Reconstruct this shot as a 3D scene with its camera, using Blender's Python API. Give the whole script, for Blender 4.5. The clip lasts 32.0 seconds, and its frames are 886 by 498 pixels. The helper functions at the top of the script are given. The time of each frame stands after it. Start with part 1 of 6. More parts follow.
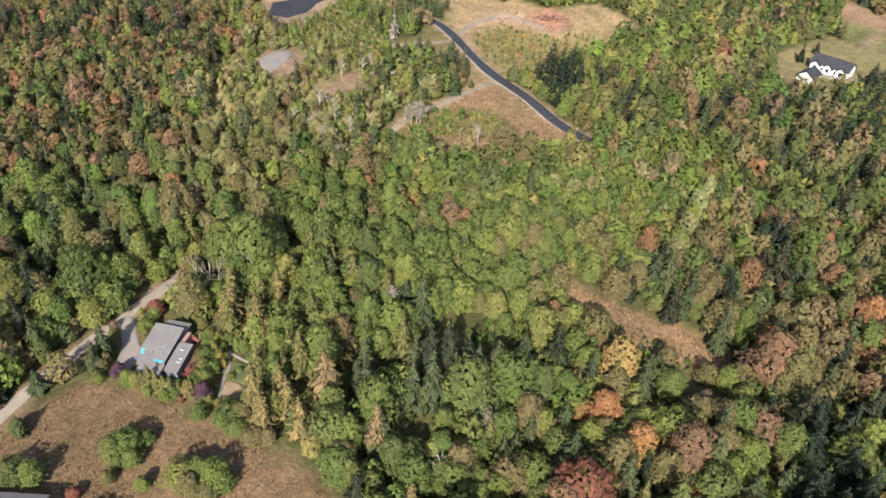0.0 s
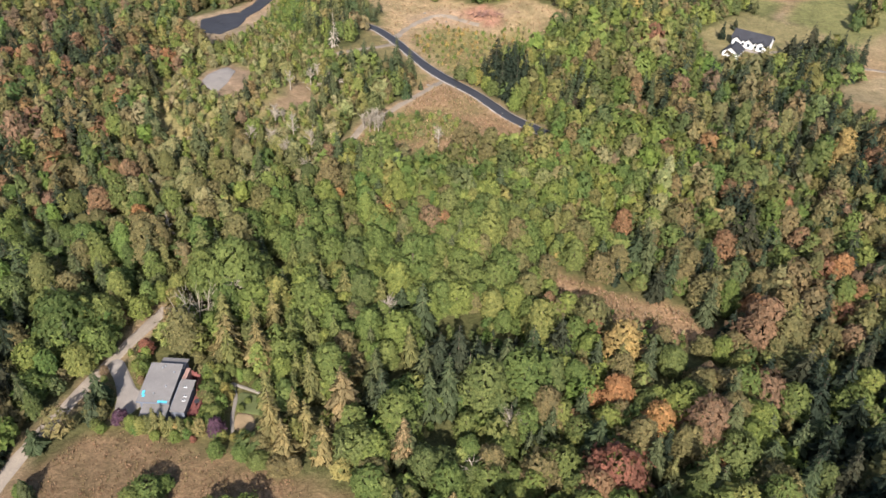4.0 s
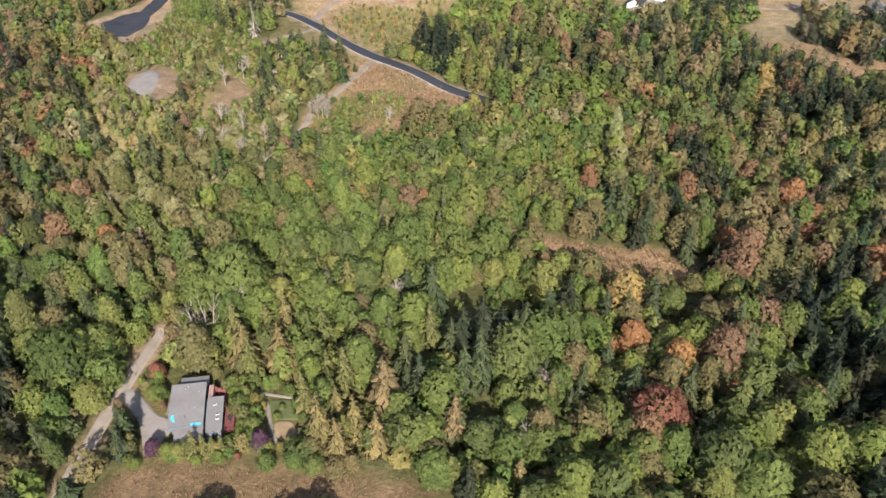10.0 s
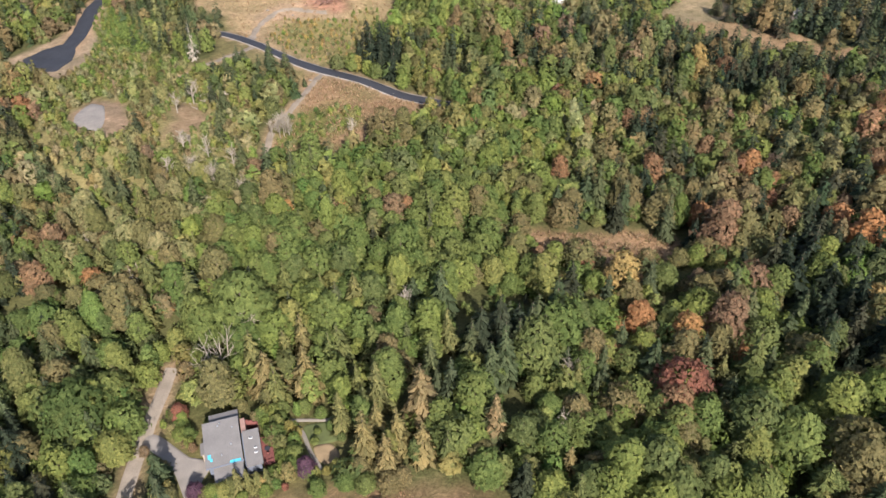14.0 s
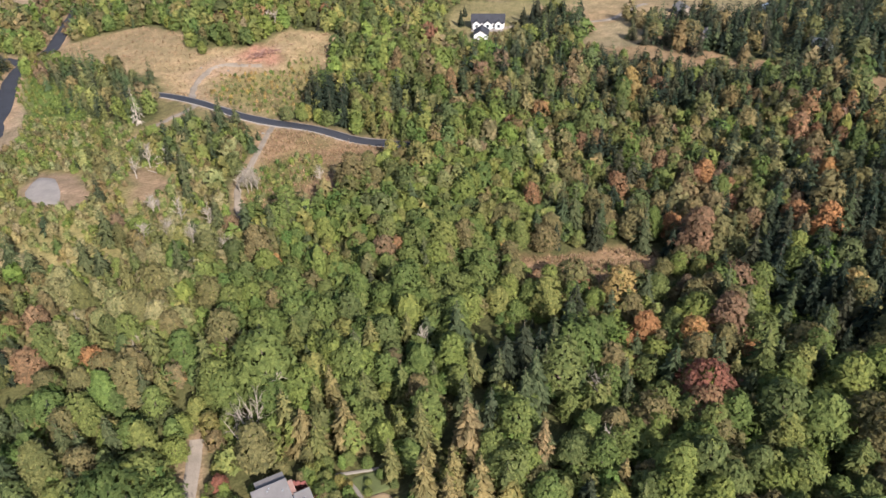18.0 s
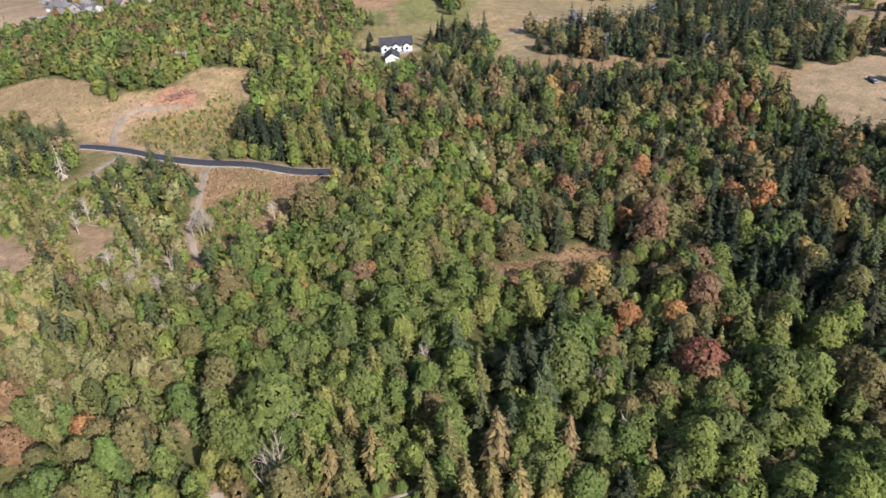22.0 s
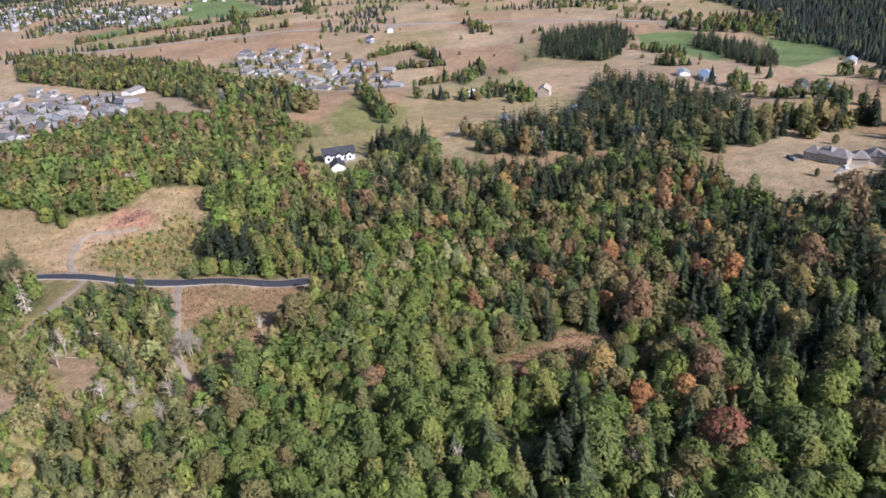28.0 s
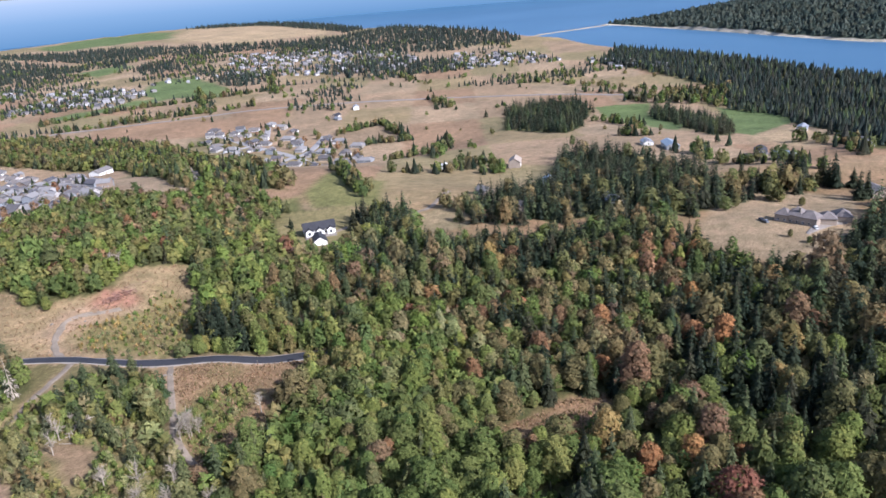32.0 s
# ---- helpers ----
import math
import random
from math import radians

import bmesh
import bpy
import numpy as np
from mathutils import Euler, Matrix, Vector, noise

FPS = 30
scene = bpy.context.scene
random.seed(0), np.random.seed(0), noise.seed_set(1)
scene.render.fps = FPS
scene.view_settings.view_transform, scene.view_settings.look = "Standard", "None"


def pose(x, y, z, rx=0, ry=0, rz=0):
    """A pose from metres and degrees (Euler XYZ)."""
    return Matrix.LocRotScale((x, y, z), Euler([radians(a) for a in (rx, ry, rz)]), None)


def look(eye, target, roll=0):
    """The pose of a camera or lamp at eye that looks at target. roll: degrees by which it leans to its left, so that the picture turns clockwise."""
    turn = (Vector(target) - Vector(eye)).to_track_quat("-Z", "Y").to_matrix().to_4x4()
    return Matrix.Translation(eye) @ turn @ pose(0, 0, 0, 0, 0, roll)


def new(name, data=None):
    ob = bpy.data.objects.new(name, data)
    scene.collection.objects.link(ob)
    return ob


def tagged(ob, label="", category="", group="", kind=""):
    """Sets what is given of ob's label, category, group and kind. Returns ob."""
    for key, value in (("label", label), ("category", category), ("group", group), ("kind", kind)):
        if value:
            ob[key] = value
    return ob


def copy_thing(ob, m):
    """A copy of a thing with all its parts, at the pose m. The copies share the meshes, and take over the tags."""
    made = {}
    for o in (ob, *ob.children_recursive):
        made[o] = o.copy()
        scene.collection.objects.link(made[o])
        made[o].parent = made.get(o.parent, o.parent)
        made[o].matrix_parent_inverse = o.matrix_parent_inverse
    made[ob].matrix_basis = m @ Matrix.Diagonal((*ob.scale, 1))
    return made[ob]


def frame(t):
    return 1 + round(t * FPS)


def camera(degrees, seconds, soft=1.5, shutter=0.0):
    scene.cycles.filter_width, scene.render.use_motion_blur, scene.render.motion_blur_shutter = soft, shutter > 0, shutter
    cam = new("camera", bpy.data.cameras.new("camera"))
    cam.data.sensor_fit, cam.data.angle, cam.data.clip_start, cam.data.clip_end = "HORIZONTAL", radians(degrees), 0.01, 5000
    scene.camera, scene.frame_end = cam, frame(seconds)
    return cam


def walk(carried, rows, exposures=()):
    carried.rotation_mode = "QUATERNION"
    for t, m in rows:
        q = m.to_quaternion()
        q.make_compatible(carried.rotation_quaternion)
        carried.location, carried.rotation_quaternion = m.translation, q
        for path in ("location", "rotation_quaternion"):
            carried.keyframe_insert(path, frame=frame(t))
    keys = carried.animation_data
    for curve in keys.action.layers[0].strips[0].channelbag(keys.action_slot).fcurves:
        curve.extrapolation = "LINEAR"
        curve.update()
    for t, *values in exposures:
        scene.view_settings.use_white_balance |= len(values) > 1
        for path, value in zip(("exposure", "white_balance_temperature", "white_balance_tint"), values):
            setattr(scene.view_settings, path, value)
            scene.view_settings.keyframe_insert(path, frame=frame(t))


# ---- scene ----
cam = camera(62.0, 32.0, soft=1.5)
PATH = [
    (0, (0.337, 1.355, 141.878), (0.339, 2.949, 140.67), 3.6),
    (0.5, (-2.295, 1.729, 141.812), (-2.265, 3.324, 140.605), 3.5),
    (1, (-4.755, 2.032, 141.69), (-4.698, 3.627, 140.484), 3.2),
    (1.5, (-7.235, 2.327, 141.521), (-7.149, 3.922, 140.317), 3.1),
    (2, (-9.74, 2.591, 141.403), (-9.63, 4.185, 140.2), 2.8),
    (2.5, (-12.187, 2.837, 141.267), (-12.053, 4.43, 140.065), 2.7),
    (3, (-14.574, 3.082, 141.087), (-14.416, 4.674, 139.887), 2.5),
    (3.5, (-17.005, 3.416, 140.933), (-16.822, 5.007, 139.735), 2.2),
    (5.5, (-26.502, 5.024, 140.106), (-26.209, 6.601, 138.913), 1.4),
    (6, (-28.849, 5.506, 139.994), (-28.526, 7.078, 138.801), 1.2),
    (6.5, (-31.137, 5.872, 139.827), (-30.785, 7.44, 138.635), 0.9),
    (7, (-33.438, 6.255, 139.67), (-33.056, 7.815, 138.479), 0.7),
    (7.5, (-35.97, 6.781, 139.543), (-35.557, 8.335, 138.353), 0.5),
    (8, (-38.473, 7.414, 139.398), (-38.032, 8.96, 138.208), 0.2),
    (8.5, (-41.259, 8.049, 139.257), (-40.801, 9.59, 138.068), 0.2),
    (9, (-44.003, 8.663, 139.077), (-43.534, 10.192, 137.876), 0.1),
    (9.5, (-46.901, 9.529, 138.877), (-46.423, 11.034, 137.65), 0.2),
    (10, (-49.747, 10.524, 138.806), (-49.258, 12.018, 137.57), 0.2),
    (10.5, (-52.45, 11.439, 138.828), (-51.946, 12.929, 137.594), 0.2),
    (11, (-54.945, 12.292, 138.842), (-54.418, 13.776, 137.609), -0.0),
    (11.5, (-57.493, 13.23, 138.82), (-56.926, 14.699, 137.588), -0.3),
    (12, (-60.276, 14.221, 138.749), (-59.672, 15.677, 137.519), -0.7),
    (12.5, (-63.315, 15.356, 138.771), (-62.692, 16.805, 137.541), -0.8),
    (13, (-66.521, 16.707, 138.857), (-65.869, 18.143, 137.628), -0.9),
    (13.5, (-69.705, 17.999, 138.982), (-69.03, 19.425, 137.753), -1.1),
    (14, (-72.996, 19.494, 139.092), (-72.291, 20.908, 137.865), -1.2),
    (14.5, (-76.291, 21.149, 139.162), (-75.548, 22.559, 137.954), -1.4),
    (16.5, (-89.259, 27.491, 139.306), (-88.385, 28.845, 138.122), -2.0),
    (17, (-92.354, 29.22, 139.377), (-91.454, 30.568, 138.205), -2.2),
    (17.5, (-95.416, 31.084, 139.499), (-94.489, 32.425, 138.34), -2.3),
    (18, (-98.393, 33.066, 139.658), (-97.438, 34.398, 138.512), -2.3),
    (18.5, (-101.293, 35.086, 139.807), (-100.303, 36.403, 138.673), -2.5),
    (19, (-104.067, 36.988, 140.001), (-103.04, 38.286, 138.878), -2.7),
    (19.5, (-106.803, 38.843, 140.15), (-105.739, 40.122, 139.04), -2.8),
    (20, (-109.56, 40.665, 140.227), (-108.464, 41.926, 139.126), -2.9),
    (20.5, (-112.233, 42.705, 140.236), (-111.121, 43.95, 139.134), -3.1),
    (21, (-114.69, 44.805, 140.209), (-113.56, 46.032, 139.105), -3.2),
    (21.5, (-117.037, 46.812, 140.161), (-115.88, 48.012, 139.055), -3.4),
    (22, (-119.358, 48.897, 140.146), (-118.169, 50.063, 139.039), -3.7),
    (22.5, (-121.671, 50.987, 140.1), (-120.447, 52.128, 139.004), -3.7),
    (23, (-123.968, 53.303, 140.161), (-122.715, 54.428, 139.083), -3.8),
    (23.5, (-126.314, 55.739, 140.243), (-125.032, 56.85, 139.183), -3.7),
    (24, (-128.595, 58.196, 140.406), (-127.29, 59.298, 139.365), -3.6),
    (24.5, (-130.604, 60.279, 140.568), (-129.28, 61.375, 139.546), -3.7),
    (25, (-132.41, 62.176, 140.729), (-131.066, 63.266, 139.726), -3.7),
    (25.5, (-134.062, 63.892, 140.953), (-132.699, 64.975, 139.969), -3.8),
    (27.5, (-139.471, 69.961, 142.275), (-138.031, 71.012, 141.369), -4.2),
    (28, (-140.795, 71.323, 142.498), (-139.338, 72.369, 141.613), -4.3),
    (28.5, (-142.149, 72.729, 142.752), (-140.676, 73.769, 141.886), -4.3),
    (29, (-143.388, 74.069, 142.992), (-141.899, 75.103, 142.147), -4.3),
    (29.5, (-144.568, 75.24, 143.21), (-143.063, 76.268, 142.386), -4.4),
    (30, (-145.737, 76.395, 143.391), (-144.215, 77.415, 142.588), -4.4),
    (30.5, (-146.93, 77.505, 143.58), (-145.392, 78.517, 142.799), -4.5),
    (31, (-148.038, 78.654, 143.743), (-146.484, 79.659, 142.983), -4.5),
    (31.5, (-149.209, 79.903, 143.859), (-147.64, 80.901, 143.121), -4.5),
    (32, (-150.433, 81.188, 143.925), (-148.849, 82.179, 143.21), -4.6),
]
walk(cam, [(t, look(eye, target, roll)) for t, eye, target, roll in PATH], exposures=[(0, 1.06, 6400, 16), (16, 1.01, 6270, 17), (24, 0.955, 6050, 19), (32, 0.905, 5620, 21)])

# ---- world, sun ----
SUN_AZ, SUN_EL = radians(188.5), radians(35.5)      # compass angle from +y towards +x, and height
SUN_DIR = Vector((math.sin(SUN_AZ) * math.cos(SUN_EL), math.cos(SUN_AZ) * math.cos(SUN_EL), math.sin(SUN_EL)))
world = bpy.data.worlds.new("world")
scene.world = world
world.use_nodes = True
wn = world.node_tree
sky = wn.nodes.new("ShaderNodeTexSky")
sky.sky_type, sky.sun_disc = "NISHITA", False
sky.sun_elevation, sky.sun_rotation = SUN_EL, SUN_AZ
sky.air_density, sky.dust_density = 1.0, 1.5
wn.links.new(sky.outputs[0], wn.nodes["Background"].inputs[0])
wn.nodes["Background"].inputs[1].default_value = 0.108
sun = new("sun", bpy.data.lights.new("sun", "SUN"))
sun.data.energy, sun.data.angle, sun.data.color = 5.0, radians(0.6), (1.0, 0.95, 0.86)
sun.matrix_world = look(SUN_DIR * 500, (0, 0, 0))


# ---- materials ----
class Nodes:
    """A small helper that builds a node material."""
    def __init__(self, name):
        self.mat = bpy.data.materials.new(name)
        self.mat.use_nodes = True
        self.tree = self.mat.node_tree
        self.bsdf = self.tree.nodes["Principled BSDF"]
        self.out = self.tree.nodes["Material Output"]

    def add(self, kind, **values):
        node = self.tree.nodes.new("ShaderNode" + kind)
        for key, value in values.items():
            if key in node.inputs:
                node.inputs[key].default_value = value
            else:
                setattr(node, key, value)
        return node

    def link(self, a, b):
        self.tree.links.new(a, b)

    def noise(self, scale, detail=4, rough=0.55):
        tc = self.add("NewGeometry")
        n = self.add("TexNoise")
        n.inputs["Scale"].default_value, n.inputs["Detail"].default_value, n.inputs["Roughness"].default_value = scale, detail, rough
        self.link(tc.outputs["Position"], n.inputs["Vector"])
        return n.outputs["Fac"]

    def ramp(self, fac, *stops):
        r = self.add("ValToRGB")
        while len(r.color_ramp.elements) < len(stops):
            r.color_ramp.elements.new(0.5)
        for e, (p, c) in zip(r.color_ramp.elements, stops):
            e.position, e.color = p, (*c, 1)
        self.link(fac, r.inputs[0])
        return r.outputs[0]

    def mix(self, kind, fac, a, b):
        m = self.add("Mix", data_type="RGBA", blend_type=kind)
        for sock, v in ((m.inputs[0], fac), (m.inputs[6], a), (m.inputs[7], b)):
            if isinstance(v, (int, float)):
                sock.default_value = v
            elif isinstance(v, tuple):
                sock.default_value = (*v, 1)
            else:
                self.link(v, sock)
        return m.outputs[2]

    def bump(self, height_out, strength, distance=0.1):
        b = self.add("Bump")
        b.inputs["Strength"].default_value, b.inputs["Distance"].default_value = strength, distance
        self.link(height_out, b.inputs["Height"])
        self.link(b.outputs[0], self.bsdf.inputs["Normal"])

    def done(self, color, rough=0.8, metal=0.0, spec=0.3):
        s = self.bsdf.inputs
        if isinstance(color, tuple):
            s["Base Color"].default_value = (*color, 1)
        else:
            self.link(color, s["Base Color"])
        s["Roughness"].default_value, s["Metallic"].default_value, s["Specular IOR Level"].default_value = rough, metal, spec
        return self.mat


def plain(name, color, rough=0.7, scale=1.5, vary=0.25, metal=0.0, bump=0.0):
    """A surface of one colour with mottling at two scales."""
    n = Nodes(name)
    big, fine = n.noise(scale * 0.2, 3), n.noise(scale * 4, 5)
    dark = tuple(c * (1 - vary) for c in color)
    light = tuple(min(1, c * (1 + vary)) for c in color)
    base = n.ramp(big, (0.3, dark), (0.7, light))
    fleck = n.ramp(fine, (0.3, (0.8, 0.8, 0.8)), (0.75, (1.1, 1.1, 1.1)))
    if bump:
        n.bump(fine, bump)
    return n.done(n.mix("MULTIPLY", 1.0, base, fleck), rough, metal)


def leaf_material(name, palette, attribute=False):
    """Foliage: a tint for the whole tree, a spread from leaf to leaf, and light that shines through."""
    n = Nodes(name)
    if attribute:
        tint = n.add("Attribute", attribute_name="tint").outputs["Color"]
    else:
        info = n.add("ObjectInfo")
        tint = n.ramp(info.outputs["Random"], *[(i / max(1, len(palette) - 1), c) for i, c in enumerate(palette)])
    geo = n.add("NewGeometry")
    spread = n.ramp(geo.outputs["Random Per Island"], (0.0, (0.66, 0.69, 0.74)), (0.5, (1.00, 0.97, 1.06)), (1.0, (1.38, 1.26, 1.32)))
    color = n.mix("MULTIPLY", 1.0, tint, spread)
    patch = n.ramp(n.noise(0.35, 3), (0.3, (0.9, 0.91, 0.9)), (0.7, (1.09, 1.07, 1.04)))
    color = n.mix("MULTIPLY", 1.0, color, patch)
    sprig = n.noise(5.5, 2, 0.7)
    color = n.mix("MULTIPLY", 1.0, color, n.ramp(sprig, (0.3, (0.70, 0.73, 0.70)), (0.7, (1.32, 1.29, 1.24))))
    n.bump(sprig, 0.4, 0.2)
    n.done(color, 0.75, 0.0, 0.06)
    glow = n.add("BsdfTranslucent")
    n.link(color, glow.inputs["Color"])
    both = n.add("MixShader")
    both.inputs[0].default_value = 0.3
    n.link(n.bsdf.outputs[0], both.inputs[1])
    n.link(glow.outputs[0], both.inputs[2])
    # the clumps have ragged rims: sprays of leaves with gaps between them
    gap = n.add("MapRange")
    gap.inputs["From Min"].default_value, gap.inputs["From Max"].default_value = 0.40, 0.46
    n.link(n.noise(4.6, 2, 0.6), gap.inputs["Value"])
    clear, ragged = n.add("BsdfTransparent"), n.add("MixShader")
    n.link(gap.outputs[0], ragged.inputs[0])
    n.link(clear.outputs[0], ragged.inputs[1])
    n.link(both.outputs[0], ragged.inputs[2])
    n.link(ragged.outputs[0], n.out.inputs["Surface"])
    return n.mat


def ground_material():
    """The open ground: a tint laid out over the land, with tufts, dry streaks and bare spots."""
    n = Nodes("ground")
    tint = n.add("Attribute", attribute_name="tint").outputs["Color"]
    big = n.ramp(n.noise(0.012, 5), (0.3, (0.72, 0.74, 0.72)), (0.7, (1.18, 1.14, 1.1)))
    mid = n.ramp(n.noise(0.12, 6, 0.65), (0.32, (0.7, 0.74, 0.66)), (0.68, (1.2, 1.16, 1.12)))
    fine = n.ramp(n.noise(1.6, 5, 0.7), (0.3, (0.66, 0.66, 0.64)), (0.7, (1.25, 1.22, 1.2)))
    # dry stalks lie over in wisps, some bleached, some dark
    where = n.add("NewGeometry")
    bend = n.add("TexNoise", Scale=0.22, Detail=3.0)
    n.link(where.outputs["Position"], bend.inputs["Vector"])
    lean = n.add("VectorMath", operation="MULTIPLY_ADD")
    n.link(bend.outputs["Color"], lean.inputs[0])
    lean.inputs[1].default_value = (9, 9, 0)
    n.link(where.outputs["Position"], lean.inputs[2])
    comb = n.add("Mapping")
    comb.inputs["Scale"].default_value = (0.35, 1.3, 0.3)
    n.link(lean.outputs[0], comb.inputs["Vector"])
    wisp = n.add("TexNoise", Scale=1.0, Detail=5.0, Roughness=0.7)
    n.link(comb.outputs[0], wisp.inputs["Vector"])
    wisps = n.ramp(wisp.outputs["Fac"], (0.3, (0.62, 0.60, 0.58)), (0.5, (0.98, 0.98, 0.97)), (0.7, (1.42, 1.42, 1.42)))
    c = n.mix("MULTIPLY", 1.0, n.mix("MULTIPLY", 1.0, n.mix("MULTIPLY", 1.0, n.mix("MULTIPLY", 1.0, tint, big), mid), fine), wisps)
    n.bump(n.noise(1.2, 6, 0.7), 0.7, 0.4)
    return n.done(c, 0.95, 0, 0.1)


def water_material():
    n = Nodes("water")
    c = n.ramp(n.noise(0.0016, 4), (0.35, (0.030, 0.092, 0.165)), (0.7, (0.048, 0.120, 0.20)))
    n.bump(n.noise(0.12, 4), 0.08, 0.3)
    return n.done(c, 0.4, 0, 0.3)


M_GROUND, M_WATER = ground_material(), water_material()
M_ASPHALT = plain("asphalt", (0.028, 0.03, 0.036), 0.85, 0.8, 0.15)
M_PALEGRAVEL = plain("pale_gravel", (0.225, 0.200, 0.172), 0.95, 1.2, 0.15, bump=0.4)
M_HIGHWAY = plain("highway_asphalt", (0.20, 0.175, 0.15), 0.9, 0.5, 0.12)
M_TRACK = plain("track_gravel", (0.205, 0.168, 0.125), 0.95, 0.7, 0.3, bump=0.4)
M_DIRT = plain("dirt", (0.265, 0.222, 0.172), 0.95, 0.8, 0.22, bump=0.4)
M_BARK = plain("bark", (0.13, 0.10, 0.075), 0.95, 2.0, 0.3, bump=0.5)
M_DEADWOOD = plain("dead_wood", (0.30, 0.26, 0.20), 0.9, 2.0, 0.2)
GREENS = [(0.084, 0.121, 0.035), (0.102, 0.139, 0.040), (0.126, 0.152, 0.045), (0.087, 0.112, 0.040)]
OLIVES = [(0.132, 0.129, 0.050), (0.152, 0.127, 0.058), (0.116, 0.120, 0.047), (0.163, 0.140, 0.062)]
LIMES = [(0.126, 0.164, 0.042), (0.150, 0.176, 0.047), (0.120, 0.158, 0.041), (0.176, 0.178, 0.056)]
RUSTS = [(0.194, 0.121, 0.063), (0.172, 0.127, 0.072), (0.202, 0.118, 0.059), (0.159, 0.109, 0.066)]
GOLDS = [(0.29, 0.215, 0.075), (0.26, 0.195, 0.075), (0.32, 0.235, 0.085)]
FIRS = [(0.060, 0.084, 0.040), (0.074, 0.096, 0.044), (0.096, 0.112, 0.048), (0.056, 0.074, 0.040)]
PINES = [(0.026, 0.038, 0.024), (0.032, 0.045, 0.027), (0.040, 0.052, 0.029), (0.052, 0.054, 0.032)]
CEDARS = [(0.118, 0.142, 0.046), (0.144, 0.152, 0.052), (0.162, 0.158, 0.060), (0.102, 0.128, 0.044)]
PALES = [(0.190, 0.194, 0.080), (0.215, 0.200, 0.092), (0.170, 0.188, 0.072), (0.208, 0.192, 0.092)]
# far conifers: dark green, with some blue distance haze mixed into the tint
HAZED_FIRS = [(0.030, 0.044, 0.036), (0.038, 0.052, 0.042), (0.047, 0.060, 0.047), (0.042, 0.050, 0.036)]
M_LEAF = leaf_material("foliage", (), True)
M_KIND = {k: leaf_material(k + "_foliage", v) for k, v in dict(
    green=GREENS, olive=OLIVES, lime=LIMES, pale=PALES, rust=RUSTS, gold=GOLDS, fir=FIRS, cedar=CEDARS, pine=PINES,
    orange=[(0.29, 0.150, 0.062), (0.26, 0.142, 0.066), (0.31, 0.180, 0.070)],
    red=[(0.205, 0.092, 0.058), (0.178, 0.084, 0.056)], ochre=[(0.205, 0.168, 0.072), (0.185, 0.165, 0.064), (0.225, 0.172, 0.085)], purple=[(0.075, 0.045, 0.065), (0.09, 0.05, 0.065)]).items()}
M_ROOF = plain("roof_shingle", (0.158, 0.148, 0.138), 0.85, 1.5, 0.12)
# siding darkened and blued: the shade on the walls is in the colour
M_SHADED_WALL = plain("siding", (0.13, 0.145, 0.175), 0.8, 1.0, 0.08)
M_WHITE = plain("white_paint", (0.66, 0.66, 0.64), 0.6, 1.0, 0.05)
M_DARKROOF = plain("dark_shingle", (0.035, 0.036, 0.042), 0.85, 1.5, 0.2)
M_TAN = plain("tan_siding", (0.30, 0.25, 0.20), 0.8, 1.0, 0.1)
M_DECK = plain("deck_boards", (0.17, 0.060, 0.050), 0.8, 3.0, 0.2)
M_TARP = plain("turquoise_tarp", (0.07, 0.37, 0.46), 0.5, 3.0, 0.12)
M_STONE = plain("path_stone", (0.21, 0.185, 0.15), 0.9, 2.0, 0.15, bump=0.3)
M_SLASH = plain("slash_wood", (0.22, 0.125, 0.095), 0.95, 2.0, 0.3)
M_METAL = plain("pale_metal", (0.26, 0.275, 0.29), 0.45, 2.0, 0.08, 0.3)
M_BLUEROOF = plain("blue_metal_roof", (0.25, 0.31, 0.36), 0.45, 1.0, 0.06, 0.2)


def paint_choice(name, colors, rough=0.8):
    """A surface whose colour differs from building to building."""
    n = Nodes(name)
    info = n.add("ObjectInfo")
    r = n.ramp(info.outputs["Random"], *[(i / len(colors), c) for i, c in enumerate(colors)])
    r.node.color_ramp.interpolation = "CONSTANT"
    worn = n.ramp(n.noise(0.8, 5), (0.3, (0.85, 0.85, 0.85)), (0.7, (1.08, 1.08, 1.08)))
    return n.done(n.mix("MULTIPLY", 1.0, r, worn), rough)


M_ROOFS = paint_choice("shingle_roofs", [(0.115, 0.11, 0.11), (0.07, 0.07, 0.078), (0.15, 0.135, 0.125), (0.19, 0.185, 0.18), (0.09, 0.085, 0.085)])
M_WALLS = paint_choice("house_siding", [(0.30, 0.29, 0.27), (0.25, 0.23, 0.20), (0.20, 0.22, 0.24), (0.34, 0.33, 0.32), (0.24, 0.19, 0.15)])
M_GLASS = Nodes("window_glass").done((0.03, 0.04, 0.05), 0.08, 0.0, 0.6)


# ---- the land ----
CONTROL = (
    (-67, 140, -2), (-52, 132, -2), (-110, 70, 0), (-74, 227, 3), (-20, 157, -6),
    (-13, 217, -7), (34, 100, -12), (49, 147, -14), (69, 172, -16), (104, 169, -18),
    (135, 178, -16), (173, 249, -16), (174, 149, -14), (140, 95, -8), (59, 290, -12),
    (19, 326, -4), (-22, 345, 4), (-75, 285, 10), (56, 440, 6), (67, 361, -6),
    (225, 415, -24), (270, 118, -6), (470, 384, -42), (494, 249, -32), (248, 695, -20),
    (608, 694, -78), (380, 150, -15), (-60, 30, 0), (60, 20, -6))


